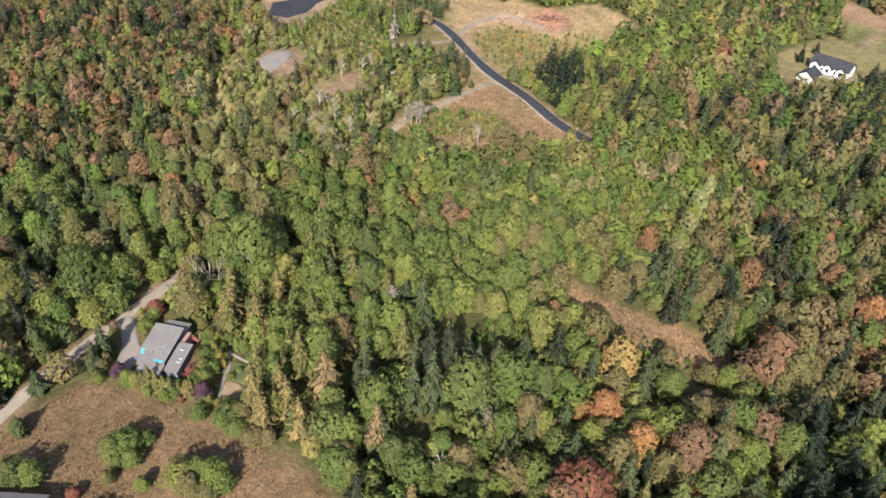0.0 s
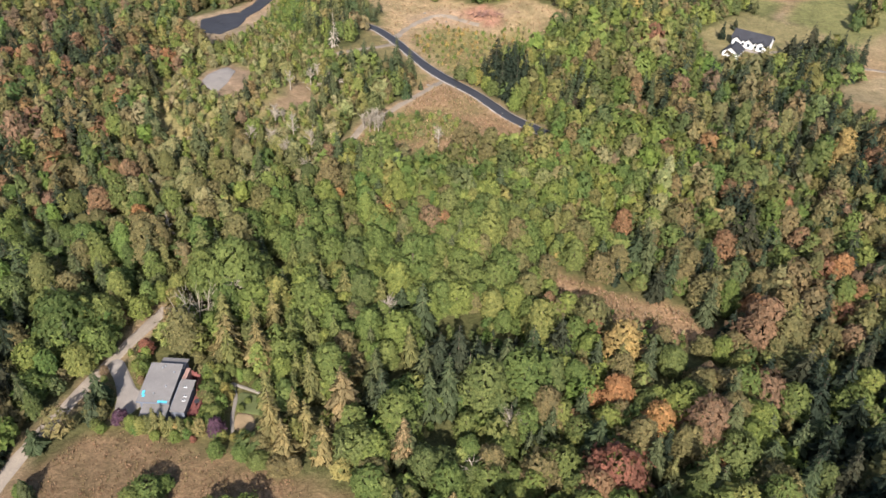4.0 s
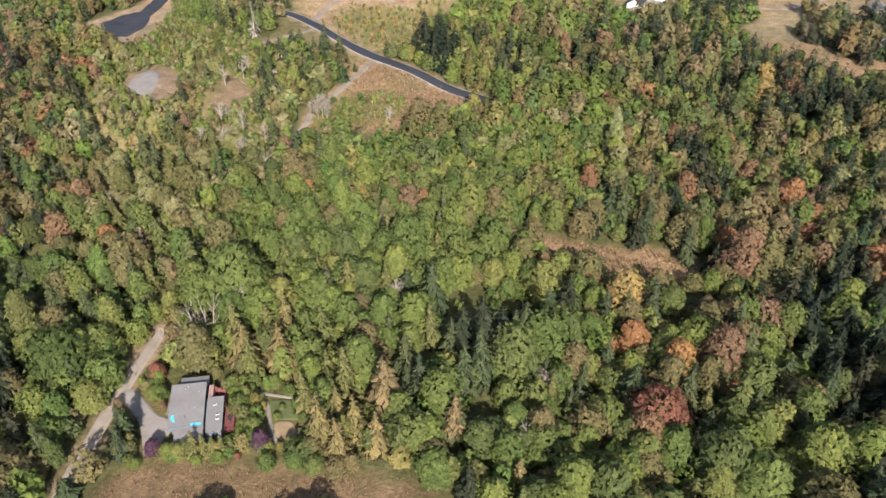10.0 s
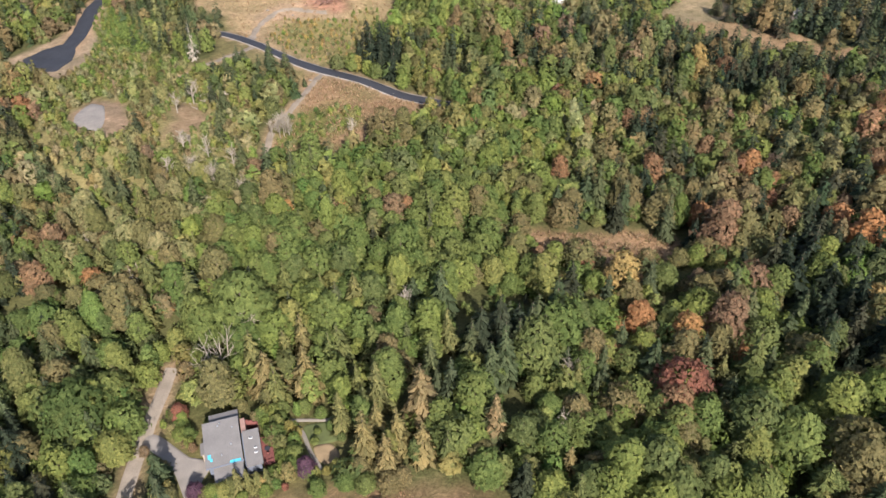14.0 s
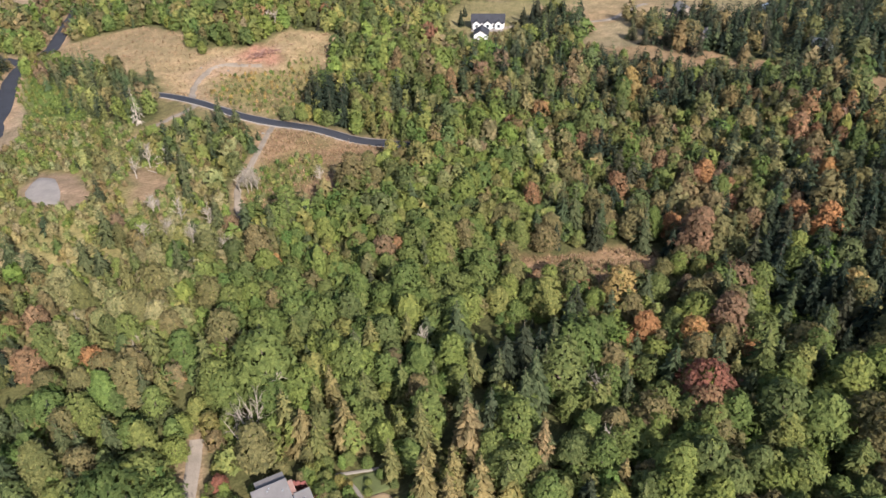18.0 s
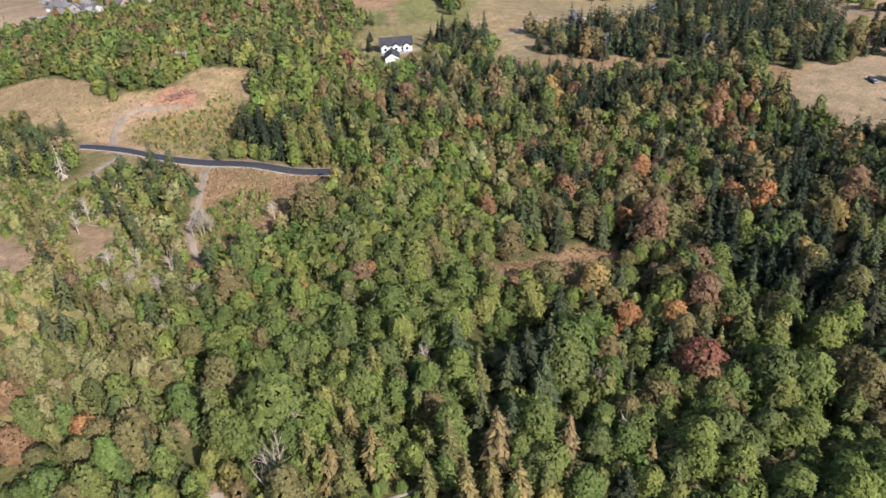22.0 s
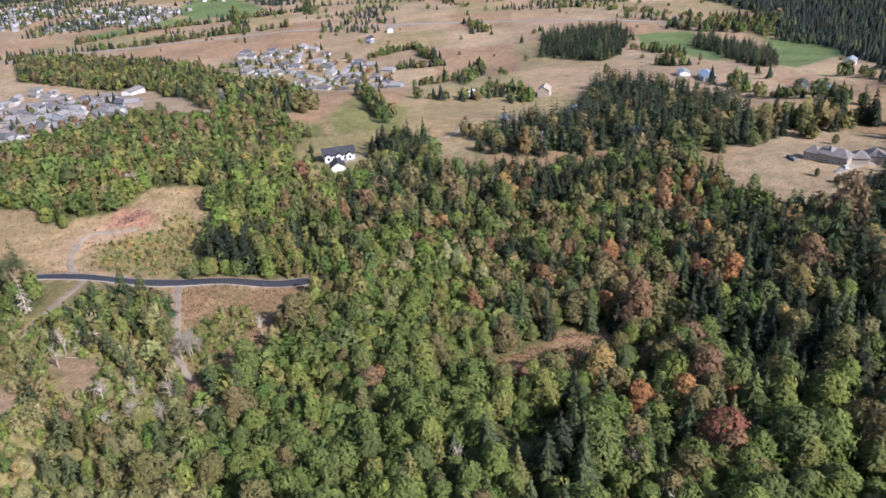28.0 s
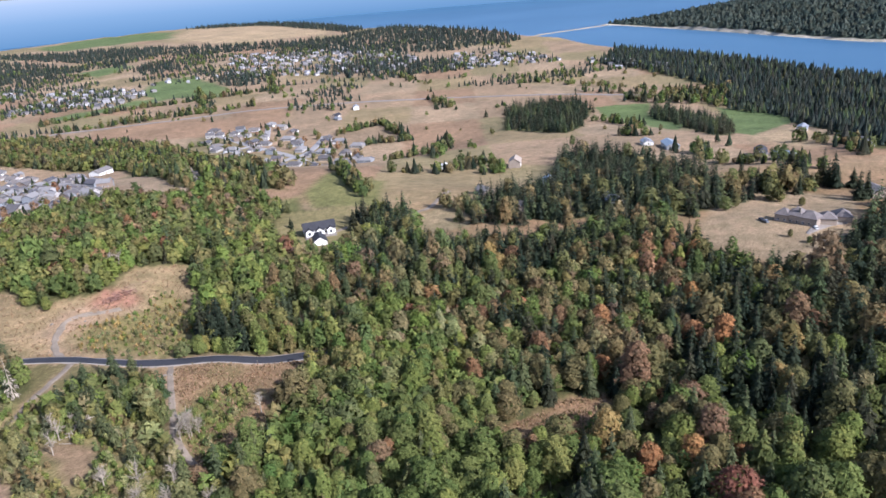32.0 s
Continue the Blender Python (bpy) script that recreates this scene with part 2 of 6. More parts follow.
def height(x, y):
    """The ground's height: a smooth blend of known spots, levelling out to the plain by the sea."""
    top = low = 0.0
    for cx, cy, cz in CONTROL:
        w = 1.0 / ((x - cx) ** 2 + (y - cy) ** 2 + 500.0) ** 1.6
        top, low = top + w * cz, low + w
    far = np.hypot(x + 60, y - 120)
    k = np.clip((far - 550) / 500, 0, 1)
    k = k * k * (3 - 2 * k)
    return top / low * (1 - k) + k * -80.0


def inside(x, y, poly):
    """Which of the points lie in the polygon."""
    x, y = np.asarray(x, float), np.asarray(y, float)
    odd = np.zeros(x.shape, bool)
    for (ax, ay), (bx, by) in zip(poly, poly[1:] + poly[:1]):
        if ay == by:
            continue
        odd ^= ((ay > y) != (by > y)) & (x < (bx - ax) * (y - ay) / (by - ay) + ax)
    return odd


def off_line(x, y, line):
    """Distance from the points to a polyline."""
    x, y = np.asarray(x, float), np.asarray(y, float)
    best = np.full(x.shape, 1e9)
    for (ax, ay), (bx, by) in zip(line, line[1:]):
        k = np.clip(((x - ax) * (bx - ax) + (y - ay) * (by - ay)) / ((bx - ax) ** 2 + (by - ay) ** 2), 0, 1)
        best = np.minimum(best, np.hypot(x - ax - k * (bx - ax), y - ay - k * (by - ay)))
    return best


def edge(x, y, poly):
    """Signed distance: positive inside the polygon."""
    d = off_line(x, y, poly + poly[:1])
    return np.where(inside(x, y, poly), d, -d)


ROAD = [(-40, 408), (-20, 395), (-6, 380), (4, 358), (18, 335), (33, 316), (48, 301), (60, 288), (70, 276)]
DRIVE = [(20, 327), (8, 313), (-1, 301), (-17, 281), (-24, 266), (-27, 255)]
SIDE_PATH = [(-2, 361), (-16, 351), (-29, 345), (-42, 336)]
UP_TRACK = [(0, 370), (4, 382), (11, 393), (20, 402), (27, 406), (33, 404), (40, 398), (48, 396)]
LANE = [(-77, 171), (-80.5, 165), (-85, 156), (-90, 146), (-95, 135), (-101, 121), (-104, 108), (-106, 92)]
BULB_ROAD = [(-92, 388), (-84, 397), (-77, 411), (-71, 431), (-64, 458), (-52, 483), (-36, 492), (-13, 543), (10, 600)]
BULB_OPEN = [(-108, 404), (-103, 374), (-92, 362), (-84, 362), (-72, 384), (-66, 410), (-66, 430), (-76, 432), (-84, 420)]
BULB_ROAD_WEST = [(-52, 483), (-68, 519), (-95, 560)]
HIGHWAY = [(300, 1560), (594, 1318), (733, 1192), (847, 1100), (925, 955), (1019, 767), (1062, 565), (1080, 400), (1090, 120)]
MEADOW = [(-48, 486), (-30, 500), (18, 492), (29, 453), (22, 431), (51, 410), (79, 424), (102, 410), (74, 370), (50, 350), (38, 326), (4, 360), (-5, 382), (-4, 412), (-14, 430)]
CLEARING = [(12, 326), (20, 328), (66, 282), (50, 278), (30, 272), (14, 262), (-9, 254), (-24, 256), (-26, 268), (-3, 292)]
GLADE = [(40, 195), (46, 191), (60, 184), (78, 176), (90, 166), (88, 158), (78, 156), (66, 160), (54, 165), (44, 172)]
PAD = [(-86, 315), (-76, 330), (-66, 320), (-64, 298), (-70, 284), (-80, 290), (-87, 306)]
DIRT_SPOT = [(-46, 314), (-38, 306), (-38, 292), (-44, 284), (-52, 276), (-58, 280), (-52, 292)]
YARD = [(-87, 150), (-79, 157), (-76, 149), (-65, 147.5), (-60, 143), (-55, 142), (-44, 138), (-44, 126), (-53, 121), (-75, 125), (-88, 128)]
FIELD = [(-106, 104), (-100, 112), (-88, 127), (-75, 127), (-58, 118), (-42, 112), (-25, 104), (-16, 94), (-30, 78), (-110, 70)]
WHITE_LAWN = [(237, 467), (272, 436), (266, 410), (246, 396), (224, 376), (180, 366), (172, 372), (196, 436)]
MANSION_LAWN = [(240, 158), (271, 168), (319, 170), (357, 160), (375, 130), (370, 94), (304, 86), (276, 88), (252, 94), (232, 102), (226, 116), (234, 133)]
DRY_LOT = [(217, 329), (244, 307), (269, 320), (290, 350), (268, 356), (240, 345)]
RAIL_CUT = [(231, 547), (288, 611), (380, 725), (475, 848)]
# strips of young, low trees at the near edge of the open ground
LOW_EDGE = [[(170, 354), (145, 344), (141, 351), (154, 371), (190, 425), (200, 395), (185, 372)], [(188, 308), (213, 285), (246, 305), (217, 331)], [(240, 160), (218, 150), (212, 116), (222, 98), (250, 88), (252, 98), (232, 116), (236, 134)],
            [(-24, 257), (-22, 246), (-6, 248), (8, 246), (26, 258), (44, 262), (58, 268), (54, 280), (30, 272), (14, 263), (-8, 255)], [(28, 180), (33, 160), (40, 153), (66, 147), (80, 147), (80, 154), (54, 161), (42, 162), (40, 178)]]
FOREST = [(-420, 45), (380, 45), (340, 78), (305, 84), (244, 106), (220, 124), (256, 172), (292, 205), (236, 256), (216, 318), (248, 345), (258, 395),
          (272, 430), (242, 470), (262, 515), (242, 555), (222, 575), (208, 612), (184, 638), (128, 610), (102, 608),
          (74, 620), (20, 620), (-30, 580), (-110, 640), (-420, 640)]
BELT = [(510, 1405), (546, 1263), (574, 1003), (495, 830), (334, 552), (286, 502), (260, 559), (264, 608), (438, 928), (412, 1226)]
BIG_WOOD = [(520, 352), (493, 249), (400, 190), (330, 165), (290, 172), (296, 215), (262, 258), (280, 300), (300, 335), (350, 300), (420, 320)]
WOOD_A = [(759, 534), (920, 612), (976, 570), (1009, 524), (938, 470), (850, 455), (766, 424), (690, 415), (736, 484)]
WOOD_B = [(895, 371), (967, 383), (931, 317), (789, 245), (640, 214), (632, 232), (813, 319)]
COAST_WOOD = [(1700, 680), (1600, 540), (1500, 375), (1365, 222), (1285, 140), (1220, 60), (1150, 30), (540, 30), (530, 79), (562, 108), (700, 130), (780, 160), (922, 198), (967, 278), (1140, 320), (1353, 520), (1440, 640)]

LINES = [(ROAD, 5.0), (DRIVE, 2.4), (SIDE_PATH, 2.6), (UP_TRACK, 3.0), (LANE, 3.2), (BULB_ROAD, 8.0), (BULB_ROAD_WEST, 7.0)]
SEA = -92.0

COAST = [(900, -900), (1235, 30), (1300, 120), (1380, 200), (1530, 370), (1620, 510), (1730, 673), (1845, 804), (1985, 927), (2060, 1040), (2110, 1140), (2270, 1290), (2420, 1560), (2540, 1900), (2530, 2060), (2700, 2350), (2900, 2700), (3050, 3100), (2900, 3700), (2300, 3900), (1600, 3900), (1200, 4200), (500, 4600)]


SPIT = [(2080, 1110), (2200, 1096), (2306, 1038), (2402, 993), (2482, 938)]


def smooth(a, b, v):
    k = np.clip((v - a) / (b - a), 0, 1)
    return k * k * (3 - 2 * k)


def wobble(x, y, size, seed=0.0):
    """Cheap smooth noise from -1 to 1."""
    x, y = np.asarray(x) / size + seed, np.asarray(y) / size - seed
    return (np.sin(x * 1.3 + 2 * np.sin(y * 0.7)) + np.sin(y * 1.7 + 1.5 * np.sin(x * 0.9 + 1)) + np.sin((x + y) * 2.9 + np.sin(x * 3.1))) / 3


def land(x, y):
    """Height of the land with its small roughness, its shore and the far headlands."""
    x, y = np.asarray(x, float), np.asarray(y, float)
    z = height(x, y) + 0.5 * wobble(x, y, 9) * smooth(30, 90, np.hypot(x + 66, y - 138))
    z = z + 1.5 * wobble(x, y, 120, 3) * smooth(300, 600, np.hypot(x, y))
    sea_side = COAST + [(6000, 5000), (6000, -400)]
    wet = edge(x, y, sea_side)
    z = np.where(wet > -25, z + (SEA - 6 - z) * smooth(-25, 25, wet), z)
    ridge = np.exp(-((x - 2300) / 700) ** 2 - ((y - 2500) / 650) ** 2)
    z = z + 14 * ridge * smooth(20, -250, wet)
    spit = off_line(x, y, SPIT)
    return np.maximum(z, SEA + 1.8 - spit * 0.13)


def mesh_of(name, verts, faces, material=None, tint=None, smooth_shade=False, normals=None):
    """A mesh from arrays of corners and of faces with equally many corners each."""
    verts, faces = np.asarray(verts, np.float32), np.asarray(faces, np.int32)
    me = bpy.data.meshes.new(name)
    n, k = faces.shape
    me.vertices.add(len(verts))
    me.vertices.foreach_set("co", verts.ravel())
    me.loops.add(n * k)
    me.loops.foreach_set("vertex_index", faces.ravel())
    me.polygons.add(n)
    me.polygons.foreach_set("loop_start", np.arange(0, n * k, k, dtype=np.int32))
    me.update(calc_edges=True)
    if tint is not None:
        a = me.attributes.new("tint", "FLOAT_COLOR", "POINT")
        a.data.foreach_set("color", np.c_[tint, np.ones(len(tint))].astype(np.float32).ravel())
    if material:
        me.materials.append(material)
    if normals is not None:
        me.polygons.foreach_set("use_smooth", np.ones(n, bool))
        normals = np.asarray(normals, float)
        me.normals_split_custom_set_from_vertices(normals / np.linalg.norm(normals, axis=1)[:, None])
    if smooth_shade:
        me.polygons.foreach_set("use_smooth", np.ones(n, bool))
    return me


def grid_faces(nx, ny):
    i = np.arange(nx * ny).reshape(ny, nx)
    return np.stack([i[:-1, :-1], i[:-1, 1:], i[1:, 1:], i[1:, :-1]], -1).reshape(-1, 4)


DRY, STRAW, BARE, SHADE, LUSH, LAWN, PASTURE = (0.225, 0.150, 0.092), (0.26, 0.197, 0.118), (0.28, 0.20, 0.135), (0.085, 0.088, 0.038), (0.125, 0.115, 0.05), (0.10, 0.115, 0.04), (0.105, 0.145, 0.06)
SCRUB = [(-104, 290), (-90, 345), (-84, 380), (-70, 400), (-45, 370), (-30, 345), (-35, 320), (-15, 300), (-28, 270), (-32, 245), (-60, 226), (-72, 206), (-92, 206), (-108, 236), (-96, 262)]
BRUSH = [(24, 393), (41, 390), (57, 386), (74, 400), (70, 374), (57, 356), (45, 338), (28, 335), (16, 352), (8, 366), (14, 384)]
WEED_SLOPE = [(-62, 470), (-50, 455), (-43, 395), (-46, 372), (-40, 345), (-50, 338), (-69, 346), (-80, 350), (-100, 368), (-86, 372), (-76, 386), (-70, 410), (-66, 440)]
GREEN_BANK = [(-10, 290), (7, 292), (17, 296), (27, 292), (22, 281), (8, 274), (-4, 270), (-14, 263), (-26, 264)]
ROADSIDE = [(-8, 388), (4, 362), (22, 338), (12, 322), (-14, 340), (-30, 335), (-42, 330), (-44, 338), (-22, 356), (-16, 372)]
PALE_FIELDS = [[(2172, 2868), (2787, 3476), (2957, 3127), (2474, 2384), (2312, 2064), (2200, 2018), (2051, 2134), (1957, 2250), (1940, 2386)], [(622, 196), (765, 173), (636, 111), (542, 132), (560, 156)]]
GREEN_SCRUB = [[(284, 483), (364, 516), (344, 444), (283, 406), (260, 454)], [(242, 502), (277, 481), (243, 448), (220, 475)]]
GREEN_FIELDS = [[(962, 479), (1002, 401), (912, 376), (791, 299), (699, 284), (778, 345), (877, 427)], [(986, 300), (943, 193), (860, 183), (633, 193), (672, 224), (888, 266)],
                [(972, 1580), (1139, 1725), (1216, 1683), (1068, 1384), (968, 1315), (916, 1453)], [(694, 1520), (916, 1470), (980, 1440), (968, 1400), (700, 1450)],
                [(1242, 2212), (1443, 2250), (1394, 2130), (1196, 2039)], [(1954, 3578), (2358, 3771), (2748, 3569), (2237, 2944), (2025, 3087), (1821, 3155)]]


def land_tint(x, y):
    """What grows on the ground at each place."""
    t = np.empty(x.shape + (3,))
    t[:] = np.array(DRY) + 0.5 * (np.array(STRAW) - DRY) * (0.5 + 0.5 * wobble(x, y, 60, 5))[..., None]

    def lay(mask, color):
        k = np.clip(mask, 0, 1)[..., None]
        t[:] = t * (1 - k) + np.array(color) * k

    # fields of different crops out on the plain
    out = smooth(420, 560, np.hypot(x, y))
    cx, cy = np.floor((x * 0.86 + y * 0.5 + 25 * wobble(x, y, 160)) / 150), np.floor((y * 0.86 - x * 0.5) / 110)
    pick = np.floor(np.abs(np.sin(cx * 12.99 + cy * 78.23) * 437.5) % 1 * 6)
    for k, c in enumerate(((0.28, 0.21, 0.15), (0.245, 0.165, 0.115), (0.30, 0.235, 0.17), (0.23, 0.19, 0.115), (0.265, 0.20, 0.145), (0.20, 0.18, 0.105))):
        lay(out * (pick == k) * 0.75, c)
    for p in PALE_FIELDS:
        lay((edge(x, y, p)) / 30 + 0.5, (0.34, 0.26, 0.17))
    for p in GREEN_SCRUB:
        lay((edge(x, y, p)) / 8 + 0.5, (0.15, 0.15, 0.065))
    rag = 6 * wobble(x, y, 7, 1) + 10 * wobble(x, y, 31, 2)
    # woodland floor: one darker tint that also holds shade under the trees
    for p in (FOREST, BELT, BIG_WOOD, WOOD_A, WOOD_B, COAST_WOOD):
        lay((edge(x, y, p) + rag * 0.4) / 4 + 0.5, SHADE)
    lay((edge(x, y, SCRUB) + rag * 0.3) / 4 + 0.5, (0.20, 0.176, 0.082))
    lay((edge(x, y, ROADSIDE) + rag * 0.3) / 4 + 0.5, (0.17, 0.145, 0.07))
    lay((edge(x, y, WEED_SLOPE) + rag * 0.3) / 4 + 0.5, (0.09, 0.13, 0.035))
    for p in GREEN_FIELDS:
        lay((edge(x, y, p) + rag * 0.3) / 5 + 0.5, PASTURE)
    for p, c in ((MEADOW, STRAW), (CLEARING, DRY), (GLADE, (0.25, 0.165, 0.10)), (PAD, (0.26, 0.185, 0.13)), (DIRT_SPOT, (0.24, 0.17, 0.11)), (BULB_OPEN, (0.27, 0.205, 0.145)), (YARD, LUSH), (FIELD, (0.182, 0.124, 0.076)), (WHITE_LAWN, (0.19, 0.165, 0.085)), (MANSION_LAWN, (0.26, 0.20, 0.135)), (DRY_LOT, (0.25, 0.20, 0.125))):
        lay((edge(x, y, p) + rag * 0.15) / 2.5 + 0.6, c)
    lay(smooth(0.1, 0.5, wobble(x, y, 8, 7)) * smooth(0, 3, edge(x, y, CLEARING)) * 0.35, LAWN)
    lay((edge(x, y, GREEN_BANK) + rag * 0.5) / 4 + 0.5, (0.135, 0.135, 0.05))
    lay((edge(x, y, BRUSH) + rag * 0.6) / 5 + 0.4, (0.195, 0.168, 0.075))
    lay(((edge(x, y, [(0, 378), (8, 372), (18, 392), (38, 392), (55, 388), (66, 408), (40, 413), (25, 415), (8, 404)]) + rag * 0.5) / 5 + 0.4) * 0.7, (0.27, 0.195, 0.14))
    lay((np.hypot(x - 52, (y - 402) * 1.3) - 12 + rag * 0.5) / -4, (0.27, 0.15, 0.11))
    for line, w in LINES:
        lay((w * 0.9 - off_line(x, y, line) + rag * 0.08) / 1.5 + 0.5, BARE)
    low = smooth(SEA + 8, SEA + 2, land(x, y))
    lay(low, (0.36, 0.31, 0.25))
    return t


def build_ground():
    xs = np.r_[np.arange(-2400, -300, 150), np.arange(-300, 420, 4), np.arange(420, 1100, 10), np.arange(1100, 2500, 25), np.arange(2500, 4400, 100)]
    ys = np.r_[np.arange(-900, 0, 100), np.arange(0, 560, 4), np.arange(560, 1200, 10), np.arange(1200, 2600, 25), np.arange(2600, 4700, 100)]
    X, Y = np.meshgrid(xs, ys)
    Z = land(X, Y)
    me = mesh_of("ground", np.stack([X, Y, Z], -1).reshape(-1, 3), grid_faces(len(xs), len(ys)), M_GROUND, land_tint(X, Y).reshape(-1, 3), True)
    return tagged(new("ground", me), "dry brown grassland and dark forest floor on rolling land", "ground", kind="structure")


build_ground()


def ribbon(name, line, width, material, lift=0.08, step=2.5, crown=0.0, fray=0.0, label="", category="road"):
    """A road or track laid over the land, with a real edge thickness."""
    pts = [np.array(line[0], float)]
    for a, b in zip(line, line[1:]):
        a, b = np.array(a, float), np.array(b, float)
        n = max(1, int(np.hypot(*(b - a)) / step))
        pts += [a + (b - a) * (i + 1) / n for i in range(n)]
    pts = np.array(pts)
    for _ in range(6):
        pts[1:-1] = 0.25 * pts[:-2] + 0.5 * pts[1:-1] + 0.25 * pts[2:]
    d = np.gradient(pts, axis=0)
    d /= np.hypot(d[:, 0], d[:, 1])[:, None]
    side = np.c_[-d[:, 1], d[:, 0]]
    rows = []
    for k, s in enumerate((-1.0, -1.0, -0.5, 0, 0.5, 1.0, 1.0)):
        w = width / 2 * s * (1 + fray * wobble(pts[:, 0], pts[:, 1], 3, s * 9))
        p = pts + side * np.asarray(w).reshape(-1, 1)
        z = np.maximum(land(p[:, 0], p[:, 1]), land(pts[:, 0], pts[:, 1]) - 0.3) + lift + crown * (1 - s * s)
        if k in (0, 6):
            p = p + side * (0.5 * s)
            z = z - 0.55
        rows.append(np.c_[p, z])
    v = np.stack(rows, 1).reshape(-1, 3)
    me = mesh_of(name, v, grid_faces(7, len(pts)), material, smooth_shade=False)
    return tagged(new(name, me), label, category, kind="structure")


ribbon("road", ROAD, 5.2, M_ASPHALT, 0.30, crown=0.06, label="fresh black asphalt road with gravel shoulders")
ribbon("road_shoulder", ROAD, 6.6, M_PALEGRAVEL, 0.22, fray=0.15, label="pale gravel shoulder under the asphalt road", category="shoulder")
ribbon("gravel_track", DRIVE, 2.2, M_TRACK, 0.16, fray=0.2, label="pale gravel track running down from the asphalt road", category="track")
ribbon("dirt_path", SIDE_PATH, 2.2, M_TRACK, 0.14, fray=0.2, label="narrow brown dirt path between trees", category="track")
ribbon("dirt_track", UP_TRACK, 3.0, M_TRACK, 0.12, fray=0.5, label="worn gravel track across dry grass", category="track")
ribbon("lane", LANE, 3.3, M_DIRT, 0.14, fray=0.15, label="long brown dirt lane beside the house", category="lane")
ribbon("cul_de_sac_road", BULB_ROAD, 7.5, M_ASPHALT, 0.3, crown=0.05, label="black asphalt road ending in a turning circle")
ribbon("side_road", BULB_ROAD_WEST, 6.0, M_ASPHALT, 0.27, label="dark asphalt side road")
ribbon("cutting_track", RAIL_CUT, 5, M_TRACK, 0.3, 8, fray=0.3, label="straight gravel track cut through woodland", category="track")
ribbon("highway", HIGHWAY, 10, M_HIGHWAY, 0.8, 12, label="grey asphalt highway across the dry plain")


def build_sea():
    n = 96
    ang = np.linspace(0, 2 * np.pi, n, endpoint=False)
    ring = np.c_[np.cos(ang) * 4700, np.sin(ang) * 4700, np.full(n, SEA)]
    me = bpy.data.meshes.new("water")
    me.from_pydata(ring.tolist(), [], [list(range(n))])
    me.materials.append(M_WATER)
    tagged(new("water", me), "calm blue sea beyond the coast", "sea", kind="structure")


def build_backdrop():
    """The far sea to the horizon: a plain glowing arc with painted haze."""
    n = Nodes("glowing_haze_sea")
    geo = n.add("NewGeometry")
    xyz = n.add("SeparateXYZ")
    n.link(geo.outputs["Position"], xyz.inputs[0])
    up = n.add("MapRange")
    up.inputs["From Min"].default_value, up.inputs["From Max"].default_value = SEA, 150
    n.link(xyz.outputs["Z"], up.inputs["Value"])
    # haze is painted in: the sea pales with height
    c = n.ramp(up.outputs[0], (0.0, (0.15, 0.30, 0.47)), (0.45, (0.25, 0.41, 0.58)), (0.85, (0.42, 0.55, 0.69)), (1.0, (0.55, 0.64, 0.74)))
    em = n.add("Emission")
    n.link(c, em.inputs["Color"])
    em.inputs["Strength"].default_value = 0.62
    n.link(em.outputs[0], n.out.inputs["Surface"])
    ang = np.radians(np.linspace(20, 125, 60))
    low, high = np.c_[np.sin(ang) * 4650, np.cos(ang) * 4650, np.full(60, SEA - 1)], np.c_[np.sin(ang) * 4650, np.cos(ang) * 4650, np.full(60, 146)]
    tagged(new("backdrop", mesh_of("backdrop", np.r_[low, high], grid_faces(60, 2), n.mat)), "glowing backdrop arc of blue sea with haze painted towards the horizon", "sea", kind="structure")


build_sea()
build_backdrop()


# ---- foliage builders ----
def tube(points, radii, sides=6):
    """Corners and quads of a tapered tube through the points."""
    points = np.asarray(points, float)
    d = np.gradient(points, axis=0)
    d /= np.linalg.norm(d, axis=1)[:, None]
    ref = np.array([0.3, 1.0, 0.1])
    a = np.cross(d, ref)
    a /= np.linalg.norm(a, axis=1)[:, None]
    b = np.cross(d, a)
    ang = np.arange(sides) * 2 * np.pi / sides
    r = np.asarray(radii, float)[:, None, None]
    v = points[:, None] + r * (np.cos(ang)[None, :, None] * a[:, None] + np.sin(ang)[None, :, None] * b[:, None])
    i = np.arange(len(points) * sides).reshape(-1, sides)
    j = np.roll(i, -1, 1)
    f = np.stack([i[:-1], j[:-1], j[1:], i[1:]], -1).reshape(-1, 4)
    return v.reshape(-1, 3), f


def join(pieces):
    vs, fs, n = [], [], 0
    for v, f in pieces:
        vs.append(v)
        fs.append(np.asarray(f) + n)
        n += len(v)
    return np.concatenate(vs), np.concatenate(fs)


def leaf_clumps(rng, centres, normals, size):
    """One small three-cornered spray of leaves at each centre, facing about along the normal."""
    n = len(centres)
    nrm = normals / (np.linalg.norm(normals, axis=1)[:, None] + 1e-9) + rng.normal(0, 0.42, (n, 3))
    nrm /= np.linalg.norm(nrm, axis=1)[:, None] + 1e-9
    a = np.cross(nrm, rng.normal(0, 1, (n, 3)))
    a /= np.linalg.norm(a, axis=1)[:, None] + 1e-9
    b = np.cross(nrm, a)
    corners = []
    for k in range(3):
        turn, r = 2.094 * k + rng.normal(0, 0.35, (n, 1)), size * rng.uniform(0.55, 1.5, (n, 1))
        corners.append(centres + (a * np.cos(turn) + b * np.sin(turn)) * r)
    shade = normals / (np.linalg.norm(normals, axis=1)[:, None] + 1e-9) * 0.38 + nrm * 0.62
    return np.stack(corners, 1).reshape(-1, 3), np.arange(n * 3).reshape(-1, 3), np.repeat(shade, 3, 0)


